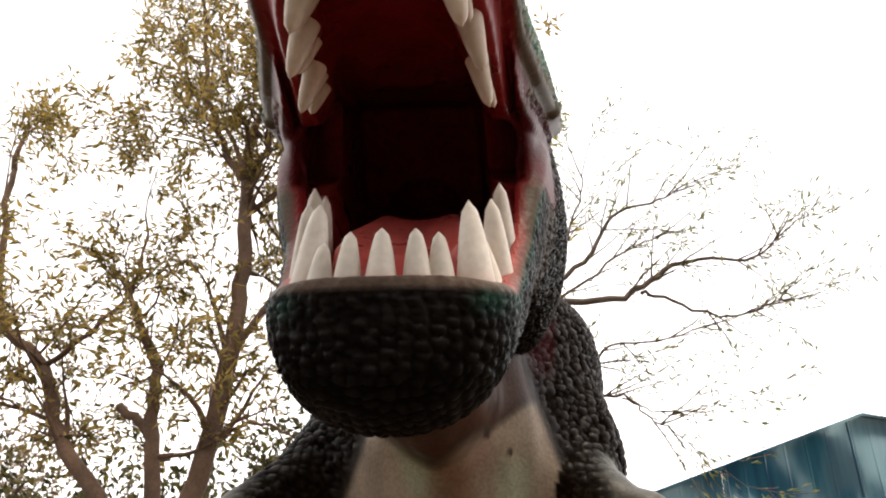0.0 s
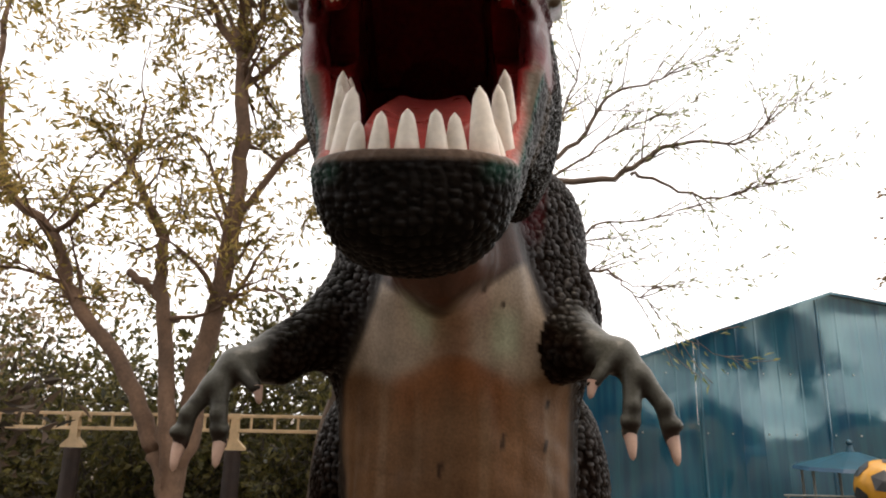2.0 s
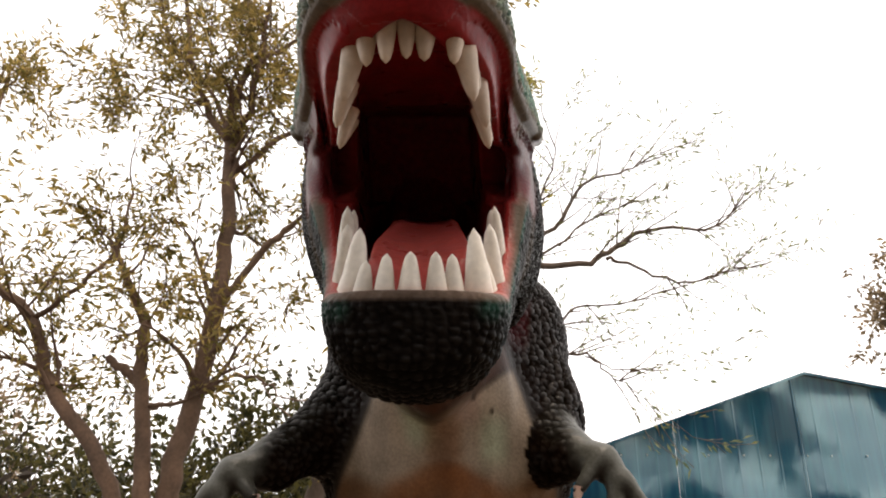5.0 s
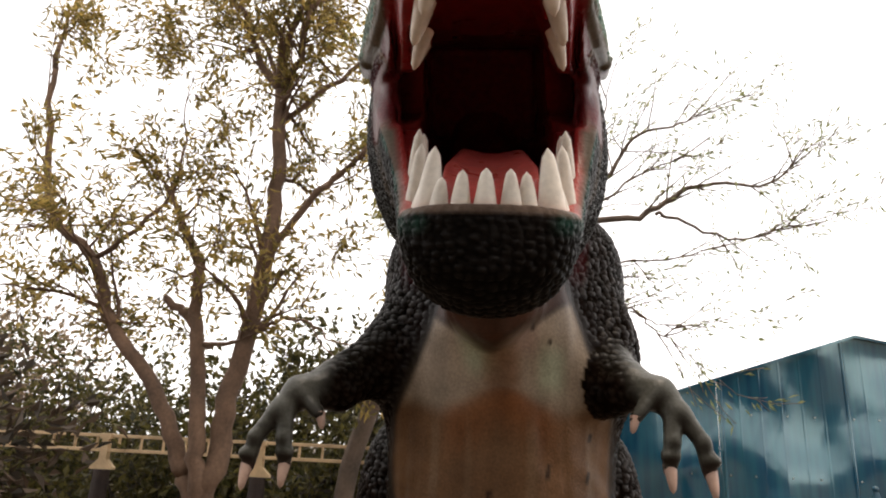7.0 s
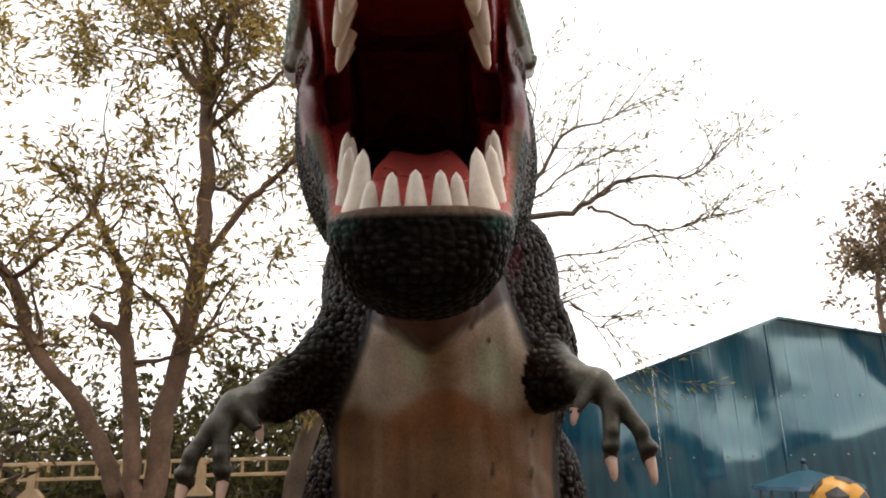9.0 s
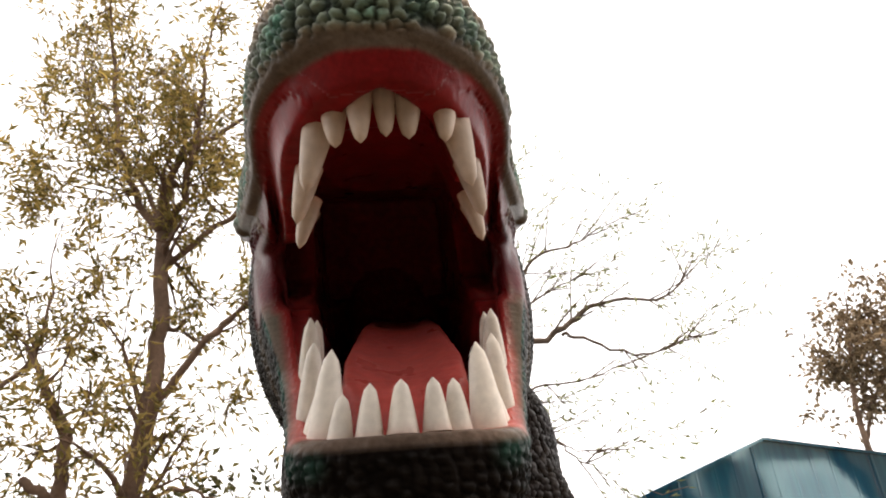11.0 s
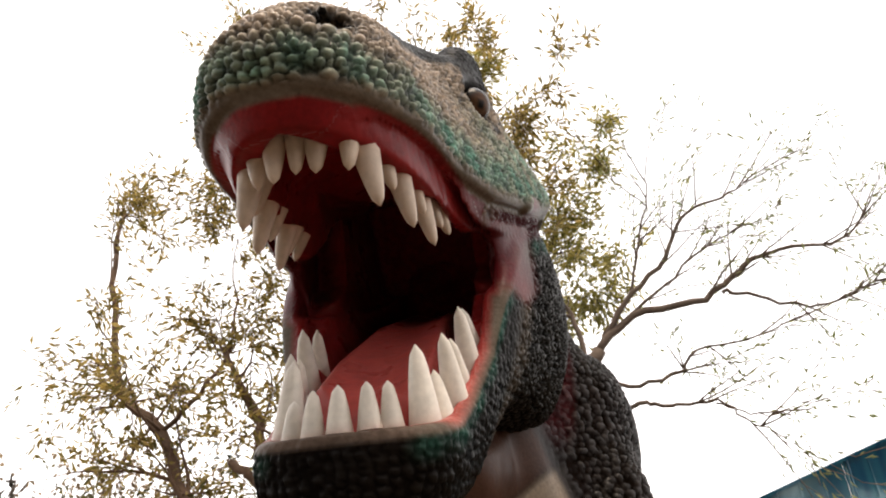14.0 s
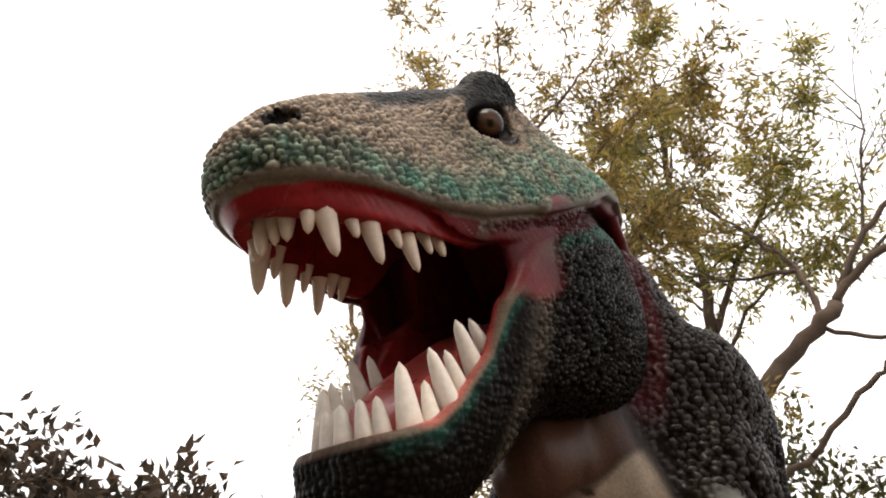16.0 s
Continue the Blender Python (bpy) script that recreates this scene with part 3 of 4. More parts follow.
    col = mixc(col, np.array((0.0028, 0.0016, 0.0010)), is_jaw * (1 - muscle) * 0.985)
    jaw_green = is_jaw * ramp01(v[:, 2] - np.interp(v[:, 1], J_Y, J_RIM), -0.085, -0.035) * ramp01(np.abs(v[:, 0]), 0.13, 0.20)
    col = mixc(col, np.array((0.03, 0.13, 0.095)), np.clip(jaw_green * 0.75 * wob, 0, 1))
    browd = ell(np.abs(v[:, 0] - mid(v[:, 2])), v[:, 1], v[:, 2], (0.275, 2.11, 3.19), (0.085, 0.22, 0.11), 34)
    col = mixc(col, np.array((0.010, 0.010, 0.010)), np.clip(1.5 * ramp01(browd, 0.06, 0.025), 0, 0.99) * ramp01(v[:, 2], 2.98, 3.03))
    # Grooves darker and scale tops lighter: shading multiplied into the paint by relief height.
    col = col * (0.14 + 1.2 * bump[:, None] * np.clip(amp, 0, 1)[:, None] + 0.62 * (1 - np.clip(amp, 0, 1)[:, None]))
    fold = ramp01(-lipd, 0.0, 0.02) * ramp01(lipd, -0.11, -0.07) * ramp01(s, 0.5, 0.7) * (1 - ramp01(s, 1.75, 1.85))
    col = mixc(col, np.array((0.05, 0.007, 0.009)), fold)
    col = mixc(col, np.array((0.10, 0.075, 0.055)), lip_band * 0.75 * ~is_jaw)
    col = mixc(col, np.array((0.15, 0.105, 0.08)), lip_band * 0.75 * is_jaw)
    col = mixc(col, np.array((0.30, 0.235, 0.18)), ramp01(eye_zone, 0.18, 0.15) * ramp01(v[:, 1] - 0.8 * (v[:, 2] - 2.955), 2.0, 2.06) * 0.8)
    col = mixc(col, np.array((0.009, 0.007, 0.006)), ramp01(eye_zone, 0.145, 0.12))
    col = mixc(col, np.array((0.008, 0.007, 0.006)), ramp01(np.linalg.norm(np.stack([np.abs(v[:, 0] - mid(v[:, 2])), v[:, 1], v[:, 2]], 1) - (0.134, 1.145, 2.605), axis=1), 0.062, 0.05))
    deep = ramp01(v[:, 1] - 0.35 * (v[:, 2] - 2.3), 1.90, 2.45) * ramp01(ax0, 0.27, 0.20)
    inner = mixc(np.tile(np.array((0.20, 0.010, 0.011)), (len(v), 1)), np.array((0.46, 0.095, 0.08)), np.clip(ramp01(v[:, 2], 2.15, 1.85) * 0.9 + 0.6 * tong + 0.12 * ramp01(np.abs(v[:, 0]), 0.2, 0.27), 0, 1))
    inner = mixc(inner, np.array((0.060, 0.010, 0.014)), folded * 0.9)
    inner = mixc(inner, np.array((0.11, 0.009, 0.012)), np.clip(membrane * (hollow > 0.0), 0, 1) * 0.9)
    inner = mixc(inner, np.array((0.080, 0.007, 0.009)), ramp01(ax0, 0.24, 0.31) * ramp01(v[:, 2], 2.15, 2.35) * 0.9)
    inner = inner * (0.85 + 0.3 * wob[:, None])
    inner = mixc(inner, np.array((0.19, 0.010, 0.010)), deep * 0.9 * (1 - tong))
    inner = mixc(inner, np.array((0.38, 0.062, 0.052)), tong * (0.3 + 0.6 * ramp01(v[:, 1], 2.05, 1.62)))
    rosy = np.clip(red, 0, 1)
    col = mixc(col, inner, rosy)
    fm = inside[q].mean(1) > 0.6
    dark = np.maximum.reduce([is_jaw * (1 - muscle) * 1.0, stripe, ramp01(browd, 0.06, 0.03)])
    shine = np.where(red > 0.5, np.where(inside, 1.0 - 0.9 * deep * (1 - tong), 0.13), 0.13 * (1 - 0.75 * dark) * (1 - muscle) + 0.09 * is_jaw * (1 - muscle) * np.clip(bump, 0, 1) ** 4 + 0.24 * muscle * np.clip(bump, 0, 1) ** 2)
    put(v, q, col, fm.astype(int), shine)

    # body with arms, legs and tail
    v, q = nets(body_sdf, (-1.05, 1.95, -0.56), (1.05, 6.1, 2.96), 0.0118)
    n = normals(body_sdf, v, 0.012)
    ax = np.abs(v[:, 0] - BX)
    arms = np.minimum(limb_part(*v.T, 1), limb_part(*v.T, -1)) < 0.03
    wob = soft_noise(v, 9.0, 2.0)
    belly_edge = np.interp(v[:, 2], [0.3, 0.7, 1.1, 1.35, 1.6, 1.85, 2.1, 2.4], [0.28, 0.42, 0.465, 0.45, 0.35, 0.26, 0.20, 0.18])
    belly = ramp01(belly_edge - ax, -0.03, 0.015) * ramp01(v[:, 1], 3.05, 2.9) * ~arms
    hand = arms * ramp01(np.abs(v[:, 0] + 0.01 + 0.05 * (v[:, 0] > 0)), 0.56, 0.66)
    d1, d2, rnd = cells3(v, 0.0315, 0.7, (1.1, 1.2, 0.8))
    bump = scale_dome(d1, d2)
    amp = (1 - belly) * (1 - 0.85 * hand) * (1 - 0.45 * arms)
    fold = belly * ramp01(v[:, 2], 1.35, 1.1) * 0.0012 * np.sin(v[:, 2] * 50 + 3 * (v[:, 0] - BX) ** 2 * 20)
    swell = belly * (0.022 * (soft_noise(v, 6.0, 1.0) - 0.5) + 0.007 * (soft_noise(v * (1, 1, 0.35), 22.0, 4.0) - 0.5))
    v = v + n * ((bump - 0.35) * amp * 0.0135 + fold + swell)[:, None]
    col = np.tile(np.array((0.0088, 0.0048, 0.0029)), (len(v), 1)) * (0.7 + 0.6 * rnd[:, None])
    # Upward-facing skin tinted lighter: light from above put into the colour.
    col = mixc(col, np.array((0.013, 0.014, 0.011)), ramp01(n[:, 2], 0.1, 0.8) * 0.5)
    # Groove shade goes into the body colour too, domes come out brighter.
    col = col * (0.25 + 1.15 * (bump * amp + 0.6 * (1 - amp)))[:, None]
    px = v[:, 0] - 0.06
    pale = np.tile(np.array((0.29, 0.225, 0.165)), (len(v), 1))
    green = ramp01(np.abs(px + 0.10 + 0.3 * (v[:, 2] - 1.6)), 0.09, 0.02) * ramp01(np.abs(v[:, 2] - 1.6), 0.14, 0.04)
    green = np.maximum(green, ramp01(np.abs(px - 0.19), 0.08, 0.02) * ramp01(np.abs(v[:, 2] - 1.53), 0.13, 0.03))
    pale = mixc(pale, np.array((0.34, 0.36, 0.25)), green * 0.8)
    pink = ramp01(np.abs(px - 0.08), 0.08, 0.02) * ramp01(v[:, 2], 1.55, 1.62)
    pale = mixc(pale, np.array((0.30, 0.20, 0.16)), pink * 0.7)
    edge = 1.425 + 0.035 * np.cos(px * 16) - 0.25 * px**2
    pale = mixc(pale, np.array((0.165, 0.084, 0.040)), ramp01(v[:, 2] - edge, 0.03, -0.06) * 0.95)
    rust = ramp01(v[:, 2] - edge, 0.045, -0.03) * ramp01(v[:, 2] - edge, -0.24, -0.06) * ramp01(np.abs(px), 0.26, 0.15)
    rust = np.maximum(rust, ramp01(np.abs(px), 0.10, 0.04) * ramp01(v[:, 2], 1.42, 1.48) * ramp01(v[:, 2], 1.64, 1.56) * 0.7)
    pale = mixc(pale, np.array((0.20, 0.070, 0.023)), np.clip(rust * (0.55 + 0.5 * wob), 0, 1))
    pale = mixc(pale, np.array((0.135, 0.068, 0.032)), ramp01(v[:, 2], 1.2, 0.8) * 0.7)
    streak = ramp01(np.sin(v[:, 0] * 52 + 1.3 * np.sin(v[:, 2] * 4)) + 0.5 * np.sin(v[:, 0] * 31 + 2), 0.5, 1.3) * ramp01(v[:, 2], 1.4, 1.25)
    pale = mixc(pale, np.array((0.25, 0.16, 0.095)), streak * 0.5)
    pale = mixc(pale, np.array((0.10, 0.055, 0.03)), ramp01(np.abs(np.sin(v[:, 2] * 22 + px * 4)), 0.25, 0.05) * ramp01(v[:, 2], 1.22, 1.1) * ramp01(-px, 0.0, 0.12) * 0.4)
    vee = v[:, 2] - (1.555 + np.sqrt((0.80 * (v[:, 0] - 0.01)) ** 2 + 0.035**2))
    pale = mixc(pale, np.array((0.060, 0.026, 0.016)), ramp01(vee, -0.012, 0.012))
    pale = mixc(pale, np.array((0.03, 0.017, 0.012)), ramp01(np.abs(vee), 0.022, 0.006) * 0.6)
    for cx, cz, ch in ((0.24, 1.16, 0.035), (0.40, 1.14, 0.025), (0.41, 1.29, 0.02), (0.17, 1.68, 0.015), (0.24, 1.63, 0.015), (0.02, 1.06, 0.03)):
        pale = mixc(pale, np.array((0.02, 0.012, 0.009)), ramp01(np.abs(v[:, 0] - cx - 0.2 * (v[:, 2] - cz)), 0.011, 0.005) * ramp01(np.abs(v[:, 2] - cz), ch, ch * 0.6) * 0.9)
    pale = pale * (0.80 + 0.15 * ramp01(v[:, 2], 1.4, 1.6))[:, None] * (0.8 + 0.4 * soft_noise(v * (1, 1, 0.4), 14.0, 3.0))[:, None]
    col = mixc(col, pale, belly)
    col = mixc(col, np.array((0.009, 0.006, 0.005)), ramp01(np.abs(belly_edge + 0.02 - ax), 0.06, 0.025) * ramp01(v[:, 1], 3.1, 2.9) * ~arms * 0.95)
    # Grey hand paint fades on undersides: their shade is put into the colour.
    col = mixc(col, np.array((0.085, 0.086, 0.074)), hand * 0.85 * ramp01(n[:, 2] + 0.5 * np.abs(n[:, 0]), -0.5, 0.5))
    bands = ramp01(np.sin((v[:, 2] - 0.05 * (v[:, 0] > 0)) * 95), 0.72, 0.95) * ramp01(v[:, 2], 1.33, 1.28)
    col = mixc(col, np.array((0.03, 0.03, 0.027)), hand * bands * 0.6)
    col = mixc(col, np.array((0.03, 0.013, 0.011)), hand * ramp01(v[:, 2] - 0.05 * (v[:, 0] > 0), 1.16, 1.13) * 0.9)
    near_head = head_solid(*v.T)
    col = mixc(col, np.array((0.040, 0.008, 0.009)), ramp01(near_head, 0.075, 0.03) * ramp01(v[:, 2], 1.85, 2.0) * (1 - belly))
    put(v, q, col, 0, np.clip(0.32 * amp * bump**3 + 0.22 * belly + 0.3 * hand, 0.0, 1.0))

    # teeth and claws
    rng = np.random.default_rng(3)

    def tooth(tip, base, r, bend=(0, 0, 0), c=(0.74, 0.67, 0.58)):
        tv, tf = tooth_mesh(tip, base, r, bend)
        c = np.array(c) * rng.uniform(0.94, 1.04)
        t = np.repeat(np.linspace(0, 1, 9), 12)
        cc = mixc(np.tile(c, (len(tv), 1)), np.array((0.55, 0.33, 0.26)), ramp01(t, 0.2, 0.0) * 0.6)
        put(tv, tf, cc, 2)

    lower = [(-0.120, 1.465, 1.868, 0.022, 0.085), (-0.068, 1.445, 1.881, 0.023, 0.1), (-0.010, 1.441, 1.885, 0.026, 0.1), (0.050, 1.451, 1.888, 0.024, 0.1), (0.090, 1.472, 1.890, 0.023, 0.1)]
    for x, y, z, r, ln in lower:
        tooth((x, y, z), (x * 1.06, y + 0.012, z - ln), r)
    for sx in (-1, 1):
        tooth((sx * 0.145, 1.508, 1.973), (sx * 0.158, 1.52, 1.79), 0.034)
        tooth((sx * 0.166, 1.58, 1.93), (sx * 0.188, 1.575, 1.80), 0.024)
        tooth((sx * 0.190, 1.582, 2.016), (sx * 0.203, 1.645, 1.84), 0.031)
        tooth((sx * 0.196, 1.645, 2.02), (sx * 0.213, 1.70, 1.88), 0.024)
        tooth((sx * 0.212, 1.690, 2.116), (sx * 0.218, 1.77, 1.94), 0.032)
        tooth((sx * 0.206, 1.77, 2.14), (sx * 0.224, 1.85, 2.0), 0.026)
    up = np.array((0, -0.22, 0.975))
    # Upper row gets darker ivory: its shade under the lip is in the colour.
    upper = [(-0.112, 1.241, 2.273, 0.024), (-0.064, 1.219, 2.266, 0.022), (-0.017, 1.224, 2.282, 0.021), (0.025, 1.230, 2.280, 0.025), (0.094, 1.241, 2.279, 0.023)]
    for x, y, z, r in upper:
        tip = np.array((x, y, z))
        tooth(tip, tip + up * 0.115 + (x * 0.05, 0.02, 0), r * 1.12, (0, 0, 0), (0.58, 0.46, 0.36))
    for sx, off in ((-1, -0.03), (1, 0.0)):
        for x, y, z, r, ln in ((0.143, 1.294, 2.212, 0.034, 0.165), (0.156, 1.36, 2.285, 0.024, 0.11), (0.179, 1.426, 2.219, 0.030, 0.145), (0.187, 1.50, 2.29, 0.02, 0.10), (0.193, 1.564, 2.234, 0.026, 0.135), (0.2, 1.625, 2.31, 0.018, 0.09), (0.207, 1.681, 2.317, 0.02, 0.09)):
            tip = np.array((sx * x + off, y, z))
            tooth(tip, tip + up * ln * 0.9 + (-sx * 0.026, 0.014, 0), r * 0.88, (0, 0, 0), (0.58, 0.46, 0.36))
    for s in (-1, 1):
        for x0, z0, x1, z1 in ((0.853, 1.145, 0.862, 1.045), (0.715, 1.155, 0.718, 1.06)):
            dz = 0.05 * (s > 0)
            tooth((BX - 0.08 - 0.05 * (s > 0) + s * x1, 2.43, z1 + dz), (BX - 0.08 - 0.05 * (s > 0) + s * x0, 2.45, z0 + dz), 0.021, (0, -0.05, 0), (0.52, 0.36, 0.29))
        tooth((BX - 0.08 - 0.05 * (s > 0) + s * 0.585, 2.43, 1.27 + 0.035 * (s > 0)), (BX - 0.08 - 0.05 * (s > 0) + s * 0.60, 2.44, 1.33 + 0.035 * (s > 0)), 0.016, (0, 0, 0), (0.40, 0.27, 0.22))

    # eyes
    for sx in (-1, 1):
        bm = bmesh.new()
        bmesh.ops.create_uvsphere(bm, u_segments=28, v_segments=20, radius=0.064)
        ev = np.array([vv.co[:] for vv in bm.verts])
        ef = [tuple(vv.index for vv in ff.verts) for ff in bm.faces]
        bm.free()
        gaze = np.array((sx * 0.62, -0.62, -0.48))
        gaze /= np.linalg.norm(gaze)
        ang = np.degrees(np.arccos(np.clip((ev / 0.064) @ gaze, -1, 1)))
        ec = np.tile(np.array((0.006, 0.005, 0.004)), (len(ev), 1))
        ec = mixc(ec, np.array((0.060, 0.028, 0.014)), ramp01(ang, 44, 39))
        ec = mixc(ec, np.array((0.13, 0.065, 0.035)), ramp01(np.abs(ang - 22), 9, 2) * 0.6)
        ec = mixc(ec, np.array((0.008, 0.007, 0.006)), ramp01(ang, 15, 11))
        put(ev + (sx * 0.322 + float(mid(2.95)), 1.968, 2.935), ef, ec, 3)

    me = bpy.data.meshes.new("dinosaur_statue")
    V = np.concatenate(all_v)
    me.from_pydata(V.tolist(), [], all_f)
    for m in (M_SKIN, M_MOUTH, M_TOOTH, M_EYE):
        me.materials.append(m)
    me.polygons.foreach_set("material_index", np.array(all_m, dtype=np.int32))
    me.polygons.foreach_set("use_smooth", np.ones(len(all_f), dtype=bool))
    at = me.color_attributes.new("paint", "FLOAT_COLOR", "POINT")
    C = np.concatenate([np.clip(np.concatenate(all_c), 0, 1), np.concatenate(all_g)], 1)
    at.data.foreach_set("color", C.astype(np.float32).ravel())
    me.update()
    return tagged(new("dinosaur_statue", me), "open-mouthed painted fibreglass dinosaur statue with green lips and ivory teeth", "statue")


build_statue()


# ---- trees ----
def leaf_cloud(places, dirs, length, width, rng, droop=0.35):
    """Folded pointed leaves at the given places."""
    n = len(places)
    d = dirs + rng.normal(0, 0.55, (n, 3))
    d[:, 2] -= droop
    d /= np.linalg.norm(d, axis=1, keepdims=True)
    side = np.cross(d, rng.normal(0, 1, (n, 3)))
    side /= np.maximum(np.linalg.norm(side, axis=1, keepdims=True), 1e-6)
    up = np.cross(side, d)
    ln = (length * rng.uniform(0.65, 1.25, n))[:, None]
    wd = (width * rng.uniform(0.7, 1.3, n))[:, None]
    p0 = places
    p1 = places + d * ln * 0.45 + side * wd + up * wd * 0.5
    p2 = places + d * ln - up * ln * 0.12
    p3 = places + d * ln * 0.45 - side * wd + up * wd * 0.5
    V = np.stack([p0, p1, p2, p3], 1).reshape(-1, 3)
    i = np.arange(n)[:, None] * 4
    F = np.concatenate([i + (0, 1, 2), i + (0, 2, 3)], 1).reshape(-1, 3)
    return V, F


def grow(start, way, length, radius, rng, depth, out, tips, wiggle=0.28, rise=0.1, spread=0.8, kids=(3, 5)):
    """A bent branch with its twigs; tips collects where leaves sit."""
    n = max(4, int(length / 0.18))
    p, d = np.array(start, float), np.array(way, float)
    d /= np.linalg.norm(d)
    pts, step = [p.copy()], length / n
    for _ in range(n):
        d = d + rng.normal(0, wiggle, 3) * 0.5
        d[2] += rise * 0.3
        d /= np.linalg.norm(d)
        p = p + d * step
        pts.append(p.copy())
        if depth <= 1:
            tips.append((p.copy(), d.copy()))
    radii = [max(radius * (1 - 0.8 * i / n), 0.0045) for i in range(n + 1)]
    out.append(tube(pts, radii, 7 if radius > 0.03 else 4))
    if depth > 0:
        for _ in range(rng.integers(*kids)):
            i = rng.integers(max(1, n // 3), n + 1)
            d2 = pts[i] - pts[i - 1]
            d2 = d2 / np.linalg.norm(d2) + rng.normal(0, spread, 3)
            grow(pts[i], d2, length * rng.uniform(0.4, 0.68), radii[i] * 0.65, rng, depth - 1, out, tips, wiggle, rise, spread, kids)


def smooth_line(pts, per=5):
    """Catmull-Rom points through a few knots."""
    P = [np.array(pts[0], float)] + [np.array(p, float) for p in pts] + [np.array(pts[-1], float)]
    out = []
    for i in range(1, len(P) - 2):
        for k in range(per):
            t = k / per
            a, b, c, d = P[i - 1], P[i], P[i + 1], P[i + 2]
            out.append(0.5 * (2 * b + (c - a) * t + (2 * a - 5 * b + 4 * c - d) * t * t + (3 * b - a - 3 * c + d) * t**3))
    out.append(P[-2])
    return out


def tree(label, limbs, leaf_mat, bark, seed, shoots, leaf=(0.13, 0.02), per_tip=2, depth=2, twig=1.1, spread=0.8, rise=0.12, droop=0.35, scatter=0.06, kids=(3, 5), thick=1.0, wiggle=0.28):
    """limbs: (points in x, y, z; radius at foot; radius at end; first share of the limb that bears twigs or 1 for none)."""
    rng = np.random.default_rng(seed)
    limbs = [([(*p[:2], GZ) if p[2] == 0.0 else p for p in pts], r0, r1, bare) for pts, r0, r1, bare in limbs]
    ob = thing("tree", label, "tree")
    wood, tips = [], []
    for pts, r0, r1, bare in limbs:
        line = smooth_line(pts)
        n = len(line)
        line = [p + rng.normal(0, 0.018, 3) * (0 < i < n - 1) for i, p in enumerate(line)]
        radii = [thick * (r0 + (r1 - r0) * i / (n - 1)) for i in range(n)]
        wood.append(tube(line, radii, 10))
        total = sum(np.linalg.norm(line[i + 1] - line[i]) for i in range(n - 1))
        for _ in range(int(total * shoots * (1 - bare))):
            i = int(rng.integers(int(bare * (n - 1)), n - 1))
            d = line[i + 1] - line[i]
            d = d / np.linalg.norm(d) + rng.normal(0, spread, 3)
            grow(line[i], d, twig * rng.uniform(0.5, 1.2), max(radii[i] * 0.4, 0.012), rng, depth - 1, wood, tips, wiggle, rise, spread, kids)
        if bare < 1:
            d = line[-1] - line[-2]
            grow(line[-1], d, twig, r1 * 0.9, rng, depth, wood, tips, wiggle, rise, spread, kids)
    v, f = merge(wood)
    mesh_ob("trunk", v, f, bark, ob)
    if tips and per_tip:
        P = np.array([t[0] for t in tips]).repeat(per_tip, 0)
        D = np.array([t[1] for t in tips]).repeat(per_tip, 0)
        P = P + rng.normal(0, scatter, P.shape)
        V, F = leaf_cloud(P, D, leaf[0], leaf[1], rng, droop)
        mesh_ob("crown", V.tolist(), F.tolist(), leaf_mat, ob, smooth=False)
    return ob


